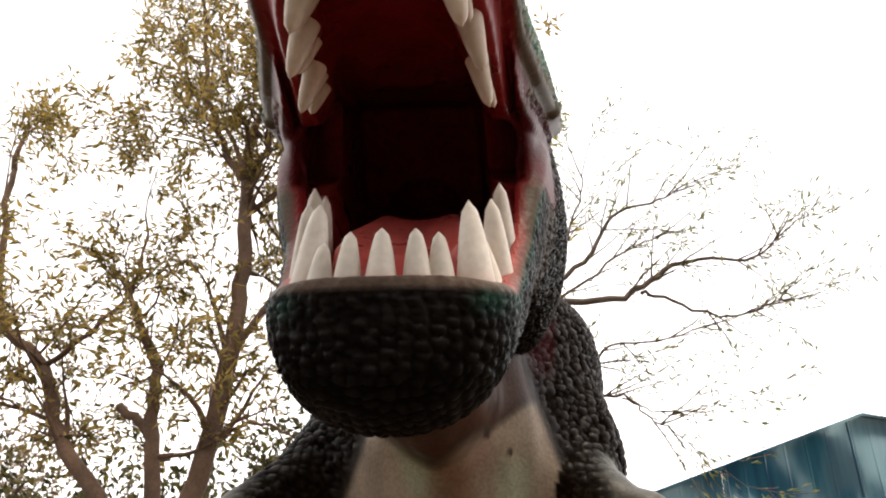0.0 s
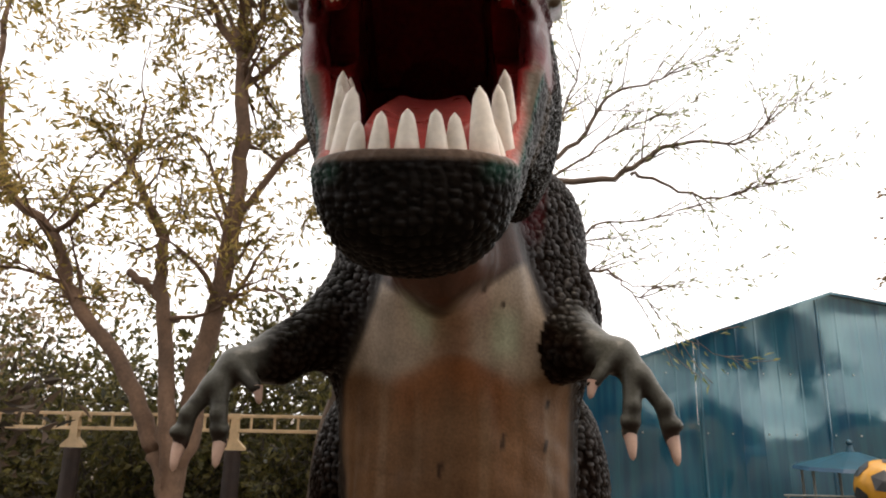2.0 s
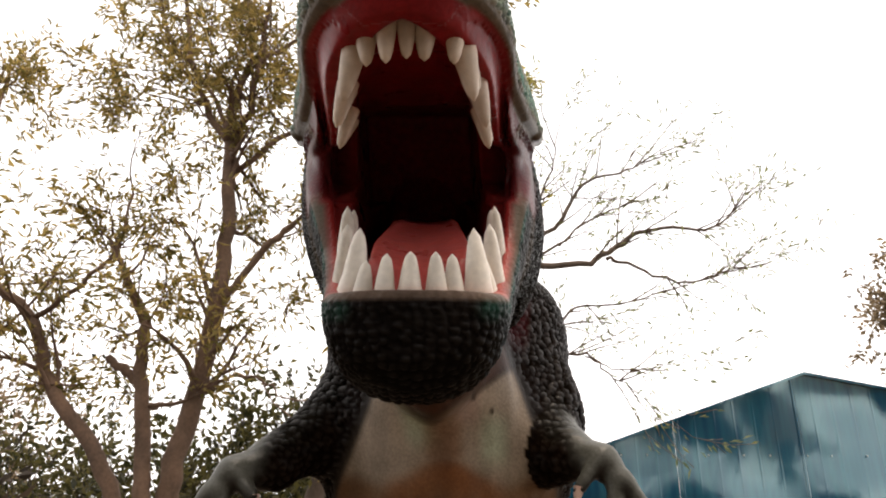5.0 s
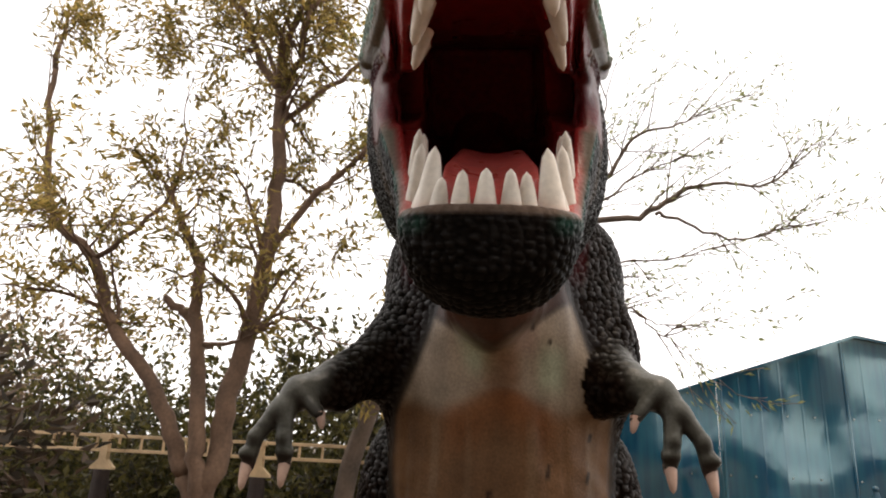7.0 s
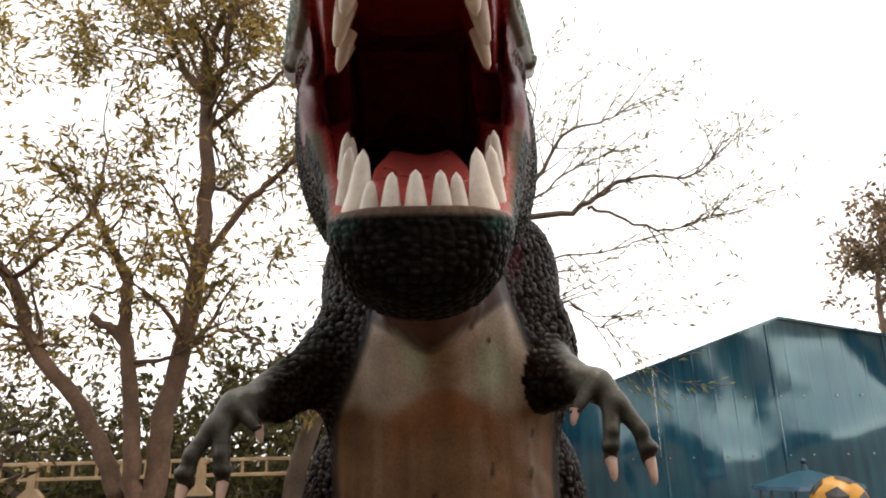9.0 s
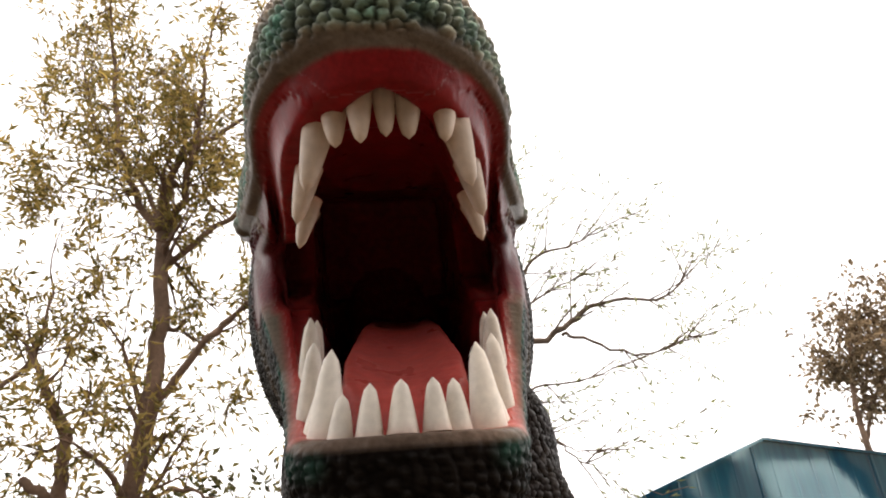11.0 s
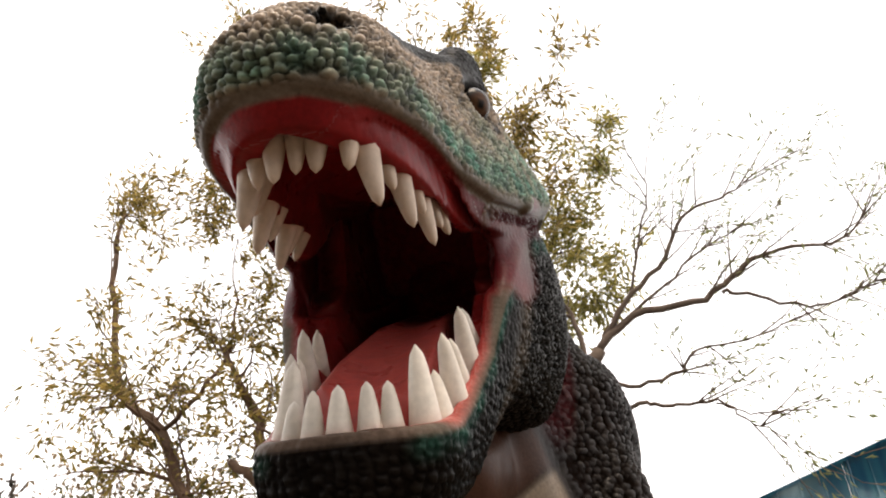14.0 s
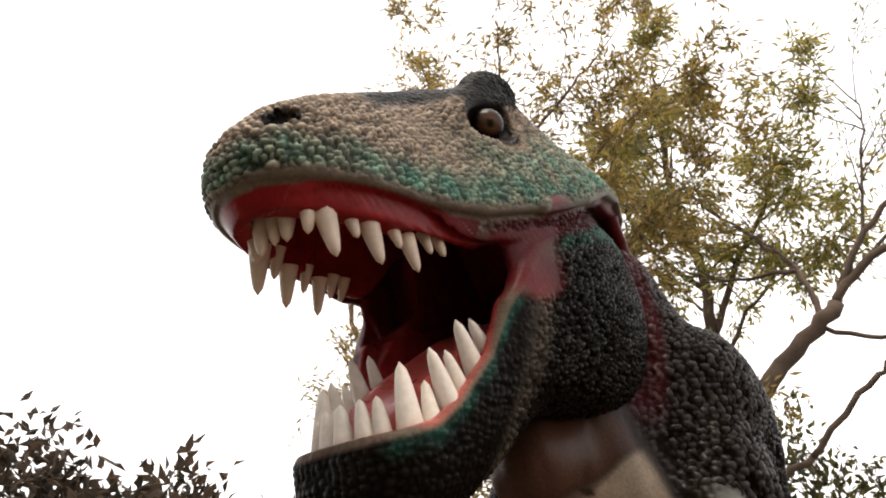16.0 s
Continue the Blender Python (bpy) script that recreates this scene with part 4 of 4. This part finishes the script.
LY = 8.0
tree("tall forked tree with red-brown trunks and sparse olive leaves", [
    ([(-3.3, LY, 0.0), (-3.3, LY, 0.45), (-3.16, LY, 0.9), (-3.12, LY, 1.7), (-2.96, LY, 2.6), (-2.87, LY, 3.6), (-2.86, LY, 4.6), (-2.96, LY, 5.9)], 0.20, 0.11, 0.55),
    ([(-2.96, LY, 5.9), (-3.4, LY + 0.2, 6.5), (-3.78, LY + 0.1, 7.6), (-4.1, LY, 9.4)], 0.085, 0.03, 0.1),
    ([(-2.96, LY, 5.9), (-3.5, LY + 0.3, 7.0), (-4.3, LY + 0.5, 8.0), (-4.6, LY + 0.5, 8.9)], 0.05, 0.02, 0.35),
    ([(-2.96, LY, 5.9), (-2.7, LY - 0.2, 6.3), (-2.58, LY - 0.3, 7.3), (-2.6, LY - 0.2, 8.8)], 0.08, 0.03, 0.1),
    ([(-2.92, LY, 5.4), (-2.2, LY + 0.2, 6.2), (-1.5, LY + 0.3, 6.9), (-0.7, LY + 0.3, 7.3)], 0.06, 0.02, 0.2),
    ([(-2.6, LY - 0.25, 7.0), (-1.9, LY, 7.8), (-1.2, LY + 0.2, 8.4)], 0.045, 0.02, 0.1),
    ([(-2.3, LY - 0.1, 4.3), (-1.5, LY + 0.2, 5.2), (-0.8, LY + 0.3, 5.7)], 0.045, 0.02, 0.3),
    ([(-2.87, LY, 3.55), (-2.3, LY - 0.1, 4.3), (-1.9, LY - 0.2, 4.65), (-1.5, LY - 0.3, 5.1)], 0.07, 0.03, 0.4),
    ([(-2.98, LY, 2.5), (-2.55, LY, 2.68), (-2.2, LY, 2.66), (-1.95, LY, 2.45)], 0.035, 0.012, 0.5),
    ([(-3.3, LY, 0.3), (-3.45, LY, 0.7), (-3.62, LY, 1.0), (-4.02, LY, 1.75), (-4.75, LY, 2.6), (-5.15, LY, 3.4), (-5.8, LY, 3.95), (-6.1, LY, 4.7), (-6.3, LY, 6.2)], 0.16, 0.05, 0.45),
    ([(-5.15, LY, 3.4), (-4.6, LY - 0.2, 3.7), (-4.2, LY - 0.1, 4.3), (-4.2, LY, 5.2)], 0.05, 0.02, 0.2),
    ([(-3.3, LY, 0.35), (-3.36, LY - 0.1, 0.9), (-3.42, LY - 0.1, 1.5), (-3.55, LY - 0.1, 2.3), (-3.66, LY - 0.1, 2.9), (-3.68, LY - 0.1, 3.35)], 0.15, 0.085, 0.6),
    ([(-3.6, LY - 0.1, 2.55), (-3.85, LY - 0.1, 2.75), (-4.05, LY - 0.1, 2.9)], 0.085, 0.06, 1.0),
], M_LEAF, M_BARK, 11, 4.6, leaf=(0.15, 0.02), per_tip=2, depth=3, twig=1.25, spread=0.75, rise=0.1, thick=0.76)

RY = 9.0
tree("wide spreading tree with bare dark twigs and few pale leaves", [
    ([(-1.9, RY, 0.0), (-1.75, RY, 1.0), (-1.3, RY, 2.1), (-0.46, RY, 3.2), (0.04, RY, 3.58), (0.62, RY, 4.0)], 0.17, 0.115, 1.0),
    ([(0.62, RY, 4.0), (1.13, RY, 4.43), (2.09, RY, 4.51), (2.66, RY, 4.91), (3.15, RY, 5.03), (3.9, RY, 5.05), (4.3, RY, 5.45)], 0.075, 0.012, 0.3),
    ([(2.3, RY, 4.55), (2.6, RY, 4.5), (3.26, RY, 4.21), (3.82, RY, 4.31), (4.4, RY, 4.5)], 0.035, 0.01, 0.25),
    ([(0.62, RY, 4.0), (1.05, RY, 4.6), (1.7, RY, 5.19), (2.03, RY, 5.73), (2.61, RY, 5.93), (3.1, RY, 6.2)], 0.06, 0.01, 0.3),
    ([(0.8, RY, 4.2), (1.5, RY + 0.2, 4.75), (2.2, RY + 0.3, 5.3), (2.9, RY + 0.3, 5.6)], 0.035, 0.01, 0.3),
    ([(1.1, RY, 4.65), (1.29, RY, 5.17), (1.58, RY, 5.99), (1.68, RY, 6.5)], 0.03, 0.01, 0.3),
    ([(0.3, RY, 3.8), (0.9, RY, 3.5), (1.56, RY, 3.58), (1.76, RY, 3.83), (2.31, RY, 3.89), (3.0, RY, 4.05)], 0.04, 0.01, 0.3),
    ([(-0.17, RY, 2.37), (0.64, RY, 3.01), (1.0, RY, 3.25), (1.37, RY, 3.18), (1.91, RY, 3.16), (2.24, RY, 2.91), (2.5, RY, 2.72)], 0.05, 0.008, 0.55),
    ([(1.9, RY, 3.15), (2.36, RY, 2.96), (2.75, RY, 2.94)], 0.016, 0.007, 0.5),
    ([(-1.4, RY, 1.9), (-0.9, RY, 2.05), (-0.17, RY, 2.37)], 0.07, 0.05, 1.0),
    ([(0.4, RY, 3.85), (0.35, RY + 0.2, 4.5), (0.1, RY + 0.4, 5.1), (-0.5, RY + 0.5, 5.9), (-0.8, RY + 0.5, 6.6)], 0.055, 0.012, 0.3),
    ([(0.3, RY + 0.2, 4.6), (-0.4, RY + 0.3, 4.75), (-1.1, RY + 0.4, 5.1)], 0.04, 0.012, 0.3),
    ([(-0.6, RY, 3.1), (-0.9, RY + 0.2, 3.6), (-1.4, RY + 0.3, 3.9)], 0.035, 0.012, 0.3),
], M_LEAF_PALE, M_MIDBARK, 23, 5.5, leaf=(0.13, 0.014), per_tip=1, depth=2, twig=1.0, spread=0.42, rise=0.03, droop=0.2, kids=(2, 4), thick=0.8, wiggle=0.15)

tree("yellow-green leafy tree standing behind the statue", [
    ([(-1.3, 11.0, 0.0), (-1.25, 11.0, 2.0), (-1.35, 11.0, 4.0), (-1.2, 11.0, 5.6), (-1.3, 11.0, 7.4), (-1.1, 11.0, 9.0)], 0.14, 0.04, 0.55),
    ([(-1.3, 11.0, 4.6), (-0.6, 11.2, 5.8), (0.1, 11.1, 6.6), (0.4, 11.0, 7.3)], 0.06, 0.02, 0.3),
    ([(-1.25, 11.0, 5.4), (-1.9, 10.9, 6.4), (-2.2, 10.9, 7.6)], 0.05, 0.02, 0.3),
    ([(-1.3, 11.0, 4.0), (-0.7, 10.9, 4.8), (0.2, 10.9, 5.3)], 0.04, 0.015, 0.4),
], M_LEAF_YELLOW, M_MIDBARK, 41, 5.5, leaf=(0.16, 0.022), per_tip=3, depth=3, twig=1.1, spread=0.8, rise=0.06, scatter=0.09)

tree("slender far tree with brownish leaves", [
    ([(11.2, 16, 0.0), (11.15, 16, 2.5), (11.05, 16, 4.0), (11.2, 16, 5.3), (11.7, 16, 6.7)], 0.11, 0.04, 0.6),
    ([(11.05, 16, 3.9), (11.7, 16.2, 4.8), (12.4, 16.2, 5.7), (12.9, 16, 6.6)], 0.05, 0.02, 0.3),
], M_LEAF_BROWN, M_BARK, 31, 9.0, leaf=(0.20, 0.05), per_tip=3, depth=2, twig=1.2, spread=0.9, scatter=0.14)


def bush(label, x, y, height, width, leaf_mat, seed, count, leaf, category="bush", loose=0.09):
    """A many-stemmed shrub: stems from one foot and leaves all through its height."""
    rng = np.random.default_rng(seed)
    ob = thing("bush", label, category)
    wood, tips = [], []
    for _ in range(9):
        a = rng.uniform(0, 2 * math.pi)
        d = np.array((math.cos(a) * width / height * 0.45, math.sin(a) * width / height * 0.45, 1.0))
        grow((x + rng.normal(0, 0.08), y + rng.normal(0, 0.08), GZ), d, (height - GZ) * rng.uniform(0.6, 0.95), 0.035, rng, 2, wood, tips, 0.25, 0.1, 0.8)
    v, f = merge(wood)
    mesh_ob("woody_base", v, f, M_DARKBARK, ob)
    P = np.array([t[0] for t in tips])
    D = np.array([t[1] for t in tips])
    pick = rng.integers(0, len(P), count)
    low = rng.uniform(0, 1, count) < 0.45
    Q = P[pick] + rng.normal(0, loose, (count, 3))
    Q[low, 2] = GZ + (Q[low, 2] - GZ) * rng.uniform(0.1, 1, low.sum())
    V, F = leaf_cloud(Q, D[pick], leaf[0], leaf[1], rng, 0.25)
    mesh_ob("crown", V.tolist(), F.tolist(), leaf_mat, ob, smooth=False)
    return ob


for i, (x, y, h, w, n) in enumerate([(-9.3, 12.4, 2.8, 2.2, 2600), (-7.6, 12.0, 2.6, 2.2, 2600), (-6.0, 12.3, 2.5, 2.2, 2600), (-4.6, 11.8, 2.9, 2.2, 3000), (-3.2, 12.2, 3.1, 2.2, 3000), (-1.9, 11.8, 2.9, 2.0, 2600), (-0.6, 12.3, 2.5, 2.0, 2200), (-10.8, 11.6, 3.0, 2.2, 2200)]):
    tagged(bush("dense dark green shrub of the hedge behind the rail", x, y, h, w, M_LEAF_DARK, 50 + i, n, (0.17, 0.04)), group="hedge shrubs")
for i, x in enumerate((-9.6, -8.5, -7.4, -6.3, -5.2, -4.1, -3.0, -1.9, -0.8)):
    tagged(bush("low dark green shrub at the foot of the hedge", x, 10.5 + 0.25 * (i % 2), 1.15 + 0.15 * (i % 3), 1.5, M_LEAF_DARK, 60 + i, 1500, (0.15, 0.04)), group="low shrubs")
for i, (x, y, h, w, n) in enumerate([(-9.8, 14.2, 3.9, 2.6, 2000), (-11.8, 14.8, 4.2, 2.8, 2000)]):
    tagged(bush("hazy brownish shrub behind the hedge", x, y, h, w, M_LEAF_BROWN, 70 + i, n, (0.16, 0.045)), group="back shrubs")
for i, (x, y, h, w, n) in enumerate([(-5.6, 1.8, 1.5, 1.6, 10000), (-5.5, 2.7, 1.72, 1.6, 14000), (-5.4, 3.4, 1.84, 1.5, 14000), (-5.4, 4.1, 2.05, 1.4, 15000), (-5.35, 4.75, 1.95, 1.3, 14000), (-5.6, 5.35, 1.6, 0.8, 8000)]):
    tagged(bush("dark broad-leaved shrub against the sky", x, y, h, w, M_LEAF_BIG, 80 + i, n, (0.17, 0.036), loose=0.15), group="broad-leaved shrubs")
# Unseen trees, added to block low sky light and darken the shed's reflections.
for i, x in enumerate((-15.0, -10.5, -6.0, -1.5, 3.0, 7.5, 12.0, 16.5)):
    tagged(bush("unseen tall dark trees added behind the camera to block low sky", x, -9.5 - (i % 2) * 1.5, 6.8 + (i % 3) * 0.9, 4.6, M_LEAF_DARK, 90 + i, 2200, (0.55, 0.17)), group="closing shrubs")


# ---- elevated toy-train rail ----
def rail():
    ob = thing("elevated_rail", "yellow painted ladder rail on dark posts before the hedge", "rail")
    y = 9.2
    x0, x1 = -9.0, 0.8
    for z in (1.02, 1.21):
        bm = bmesh.new()
        box(bm, x0, y - 0.03, z - 0.022, x1, y + 0.03, z + 0.022, 0.006)
        part("rail_beam", bm, M_RAIL, ob)
    x = x0 + 0.2
    while x < x1:
        bm = bmesh.new()
        box(bm, x - 0.014, y - 0.02, 1.04, x + 0.014, y + 0.02, 1.19, 0.004)
        part("rung", bm, M_RAIL, ob)
        x += 0.315
    for px in (-7.35, -5.2, -3.03, -0.85):
        bm = bmesh.new()
        box(bm, px - 0.075, y - 0.05, 1.165, px + 0.075, y + 0.05, 1.24, 0.006)
        v = [(-0.045, 1.17), (0.045, 1.17), (0.055, 0.9), (0.16, 0.80), (0.16, 0.77), (-0.16, 0.77), (-0.16, 0.80), (-0.055, 0.9)]
        f = [bm.verts.new((px + a, y - 0.045, b)) for a, b in v]
        bk = [bm.verts.new((px + a, y + 0.045, b)) for a, b in v]
        bm.faces.new(f)
        bm.faces.new(bk[::-1])
        for k in range(8):
            bm.faces.new((f[k], bk[k], bk[(k + 1) % 8], f[(k + 1) % 8]))
        bmesh.ops.recalc_face_normals(bm, faces=bm.faces)
        part("bracket", bm, M_RAIL, ob)
        bm = bmesh.new()
        bmesh.ops.create_cone(bm, cap_ends=True, segments=16, radius1=0.12, radius2=0.105, depth=0.77 - GZ + 0.02, matrix=Matrix.Translation((px, y, (0.77 + GZ - 0.02) / 2)))
        part("post", bm, M_POST, ob, smooth=False)
    return ob


rail()


def pipe_frame():
    ob = thing("pipe_frame", "thin dark pipe frame with a slanting brace in the hedge", "pipe frame")
    for name, a, b2, r in (("pipe", (-3.0, 10.6, 0.72), (-0.9, 10.6, 0.72), 0.03), ("brace", (-2.6, 10.55, GZ), (-1.3, 10.55, 0.66), 0.035), ("upright", (-3.0, 10.6, GZ), (-3.0, 10.6, 0.72), 0.03), ("upright", (-0.9, 10.6, GZ), (-0.9, 10.6, 0.72), 0.03)):
        v, f = tube([a, b2], [r, r], 10)
        mesh_ob(name, v, f, M_GREYPOLE, ob)
    return ob


pipe_frame()


# ---- blue sheet-metal shed ----
def shed():
    ob = thing("shed", "blue ribbed sheet-metal shed with a low gable and wavy glossy walls", "shed")
    y, px, pz, slope_l, slope_r = 12.0, 6.35, 3.43, 0.355, 0.19
    xl, xr = -0.25, 12.6
    top = lambda x: pz - (px - x) * slope_l * 0.97 if x < px else pz - (x - px) * slope_r
    pitch = 2.1
    rng = np.random.default_rng(8)
    x = xl
    while x < xr:
        xe = min(x + pitch, xr)
        cuts = [x, x + 0.03, x + 0.05, x + 0.075, x + 0.095]
        k = x + 0.35
        while k < xe - 0.2:
            cuts += [k, k + 0.012, k + 0.03, k + 0.042]
            k += 0.35
        if x < px < xe:
            cuts.append(px)
        cuts = sorted(c for c in cuts + [xe] if c <= xe)
        lean = rng.uniform(-0.012, 0.012)
        zs = [0.0, 0.25, 0.5, 0.75, 1.0]
        verts, faces = [], []
        for j, t in enumerate(zs):
            for c in cuts:
                r = c - x
                d = 0.014 if 0.045 < r < 0.08 else (0.0015 if any(abs(r - 0.35 - 0.35 * m - 0.021) < 0.013 for m in range(6)) else 0.0)
                verts.append((c, y - d + lean * (r / pitch) + 0.012 * math.sin(3.1 * c + 4.0 * t), GZ - 0.01 + t * (top(c) - GZ + 0.01)))
        m = len(cuts)
        for j in range(len(zs) - 1):
            for i in range(m - 1):
                faces.append((j * m + i, j * m + i + 1, (j + 1) * m + i + 1, (j + 1) * m + i))
        sheet = mesh_ob("wall_sheet", verts, faces, M_SHEET, ob, smooth=False)
        sol = sheet.modifiers.new("thickness", "SOLIDIFY")
        sol.thickness = 0.004
        for z in (1.05, 2.05):
            for sx in (x + 0.14, x + 0.55, x + 1.15, x + 1.6):
                if z < top(sx) - 0.1:
                    bm = bmesh.new()
                    bmesh.ops.create_cone(bm, cap_ends=True, segments=8, radius1=0.016, radius2=0.012, depth=0.014, matrix=Matrix.Translation((sx, y - 0.02, z)) @ Matrix.Rotation(radians(90), 4, "X"))
                    part("screw", bm, M_STEEL, ob)
        x = xe
    for xa, xb in ((xl - 0.2, px), (px, xr + 0.2)):
        za, zb = top(xa), top(xb)
        bm = bmesh.new()
        vs = [bm.verts.new(p) for p in ((xa, y - 0.08, za), (xb, y - 0.08, zb), (xb, y + 7, zb), (xa, y + 7, za), (xa, y - 0.08, za + 0.05), (xb, y - 0.08, zb + 0.05), (xb, y + 7, zb + 0.05), (xa, y + 7, za + 0.05))]
        for f in ((3, 2, 1, 0), (4, 5, 6, 7), (0, 1, 5, 4), (1, 2, 6, 5), (2, 3, 7, 6), (3, 0, 4, 7)):
            bm.faces.new([vs[i] for i in f])
        part("roof", bm, M_SHEET, ob)
    for name, xa in (("side_wall", xl), ("side_wall", xr)):
        bm = bmesh.new()
        box(bm, xa - 0.02, y + 0.05, GZ, xa + 0.02, y + 6.9, top(xa) - 0.01)
        part(name, bm, M_SHEET, ob)
    bm = bmesh.new()
    box(bm, xl + 0.03, y + 6.86, GZ, xr - 0.03, y + 6.9, 1.0)
    part("rear_wall", bm, M_SHEET, ob)
    return ob


shed()


# ---- playground carousel before the shed ----
def carousel():
    ob = thing("play_canopy", "teal canopy on thin poles with a pale blue panel", "playground canopy")
    cx, cy = 5.55, 10.4
    bm = bmesh.new()
    bmesh.ops.create_cone(bm, cap_ends=True, segments=10, radius1=0.75, radius2=0.1, depth=0.2, matrix=Matrix.Translation((cx, cy, 0.75)))
    part("canopy", bm, M_TEAL, ob)
    bm = bmesh.new()
    bmesh.ops.create_cone(bm, cap_ends=True, segments=10, radius1=0.78, radius2=0.75, depth=0.05, matrix=Matrix.Translation((cx, cy, 0.625)))
    part("canopy_rim", bm, M_PALEBLUE, ob)
    bm = bmesh.new()
    bmesh.ops.create_uvsphere(bm, u_segments=12, v_segments=8, radius=0.045, matrix=Matrix.Translation((cx, cy, 0.98)))
    bmesh.ops.create_cone(bm, cap_ends=True, segments=10, radius1=0.06, radius2=0.025, depth=0.12, matrix=Matrix.Translation((cx, cy, 0.9)))
    part("finial", bm, M_TEAL, ob)
    for k in range(6):
        a = 2 * math.pi * k / 6 + 0.3
        bm = bmesh.new()
        bmesh.ops.create_cone(bm, cap_ends=True, segments=8, radius1=0.02, radius2=0.02, depth=0.61 - GZ, matrix=Matrix.Translation((cx + 0.68 * math.cos(a), cy + 0.68 * math.sin(a), (0.61 + GZ) / 2)))
        part("pole", bm, M_GREYPOLE, ob)
    bm = bmesh.new()
    bmesh.ops.create_cone(bm, cap_ends=True, segments=8, radius1=0.014, radius2=0.014, depth=1.3, matrix=Matrix.Translation((cx - 0.6, cy - 0.6, 0.30)) @ Matrix.Rotation(radians(90), 4, "Y"))
    part("handrail", bm, M_GREYPOLE, ob)
    for dx in (-1.2, 0.0):
        bm = bmesh.new()
        bmesh.ops.create_cone(bm, cap_ends=True, segments=8, radius1=0.014, radius2=0.014, depth=0.31 - GZ, matrix=Matrix.Translation((cx + dx, cy - 0.6, (0.31 + GZ) / 2)))
        part("handrail_post", bm, M_GREYPOLE, ob)
    return ob


carousel()


def ball():
    ob = thing("ball_sign", "orange football-shaped playground ornament with black patches", "ornament")
    c, r = Vector((5.36, 9.3, 0.45)), 0.36
    bm = bmesh.new()
    bmesh.ops.create_uvsphere(bm, u_segments=32, v_segments=20, radius=r, matrix=Matrix.Translation(c))
    part("sphere", bm, M_ORANGE, ob, smooth=True)
    bm = bmesh.new()
    bmesh.ops.create_icosphere(bm, subdivisions=1, radius=1.0)
    ways = [v.co.normalized() for v in bm.verts][:12]
    bm.free()
    turn = Euler((0.35, 0.1, 0.25)).to_matrix()
    for w in ways:
        w = turn @ w
        a = w.orthogonal().normalized()
        b = w.cross(a)
        bm = bmesh.new()
        rim = [bm.verts.new(c + (w * 0.93 + (a * math.cos(2 * math.pi * k / 5) + b * math.sin(2 * math.pi * k / 5)) * 0.40).normalized() * (r + 0.014)) for k in range(5)]
        mid = bm.verts.new(c + w * (r + 0.016))
        for k in range(5):
            bm.faces.new((mid, rim[k], rim[(k + 1) % 5]))
        part("patch", bm, M_BLACK, ob)
    bm = bmesh.new()
    bmesh.ops.create_cone(bm, cap_ends=True, segments=10, radius1=0.05, radius2=0.05, depth=0.12 - GZ, matrix=Matrix.Translation((c.x, c.y, (0.12 + GZ) / 2)))
    part("stand", bm, M_GREYPOLE, ob)
    return ob


ball()


def dome():
    bm = bmesh.new()
    bmesh.ops.create_uvsphere(bm, u_segments=28, v_segments=16, radius=0.5, matrix=Matrix.Translation((4.45, 9.3, GZ + 0.02)) @ Matrix.Diagonal((0.9, 0.9, 1.5, 1)))
    bmesh.ops.delete(bm, geom=[v for v in bm.verts if v.co.z < GZ - 0.02], context="VERTS")
    return tagged(part("play_dome", bm, M_GREEN, smooth=True), "dark green plastic play dome on the ground", "play dome")


dome()
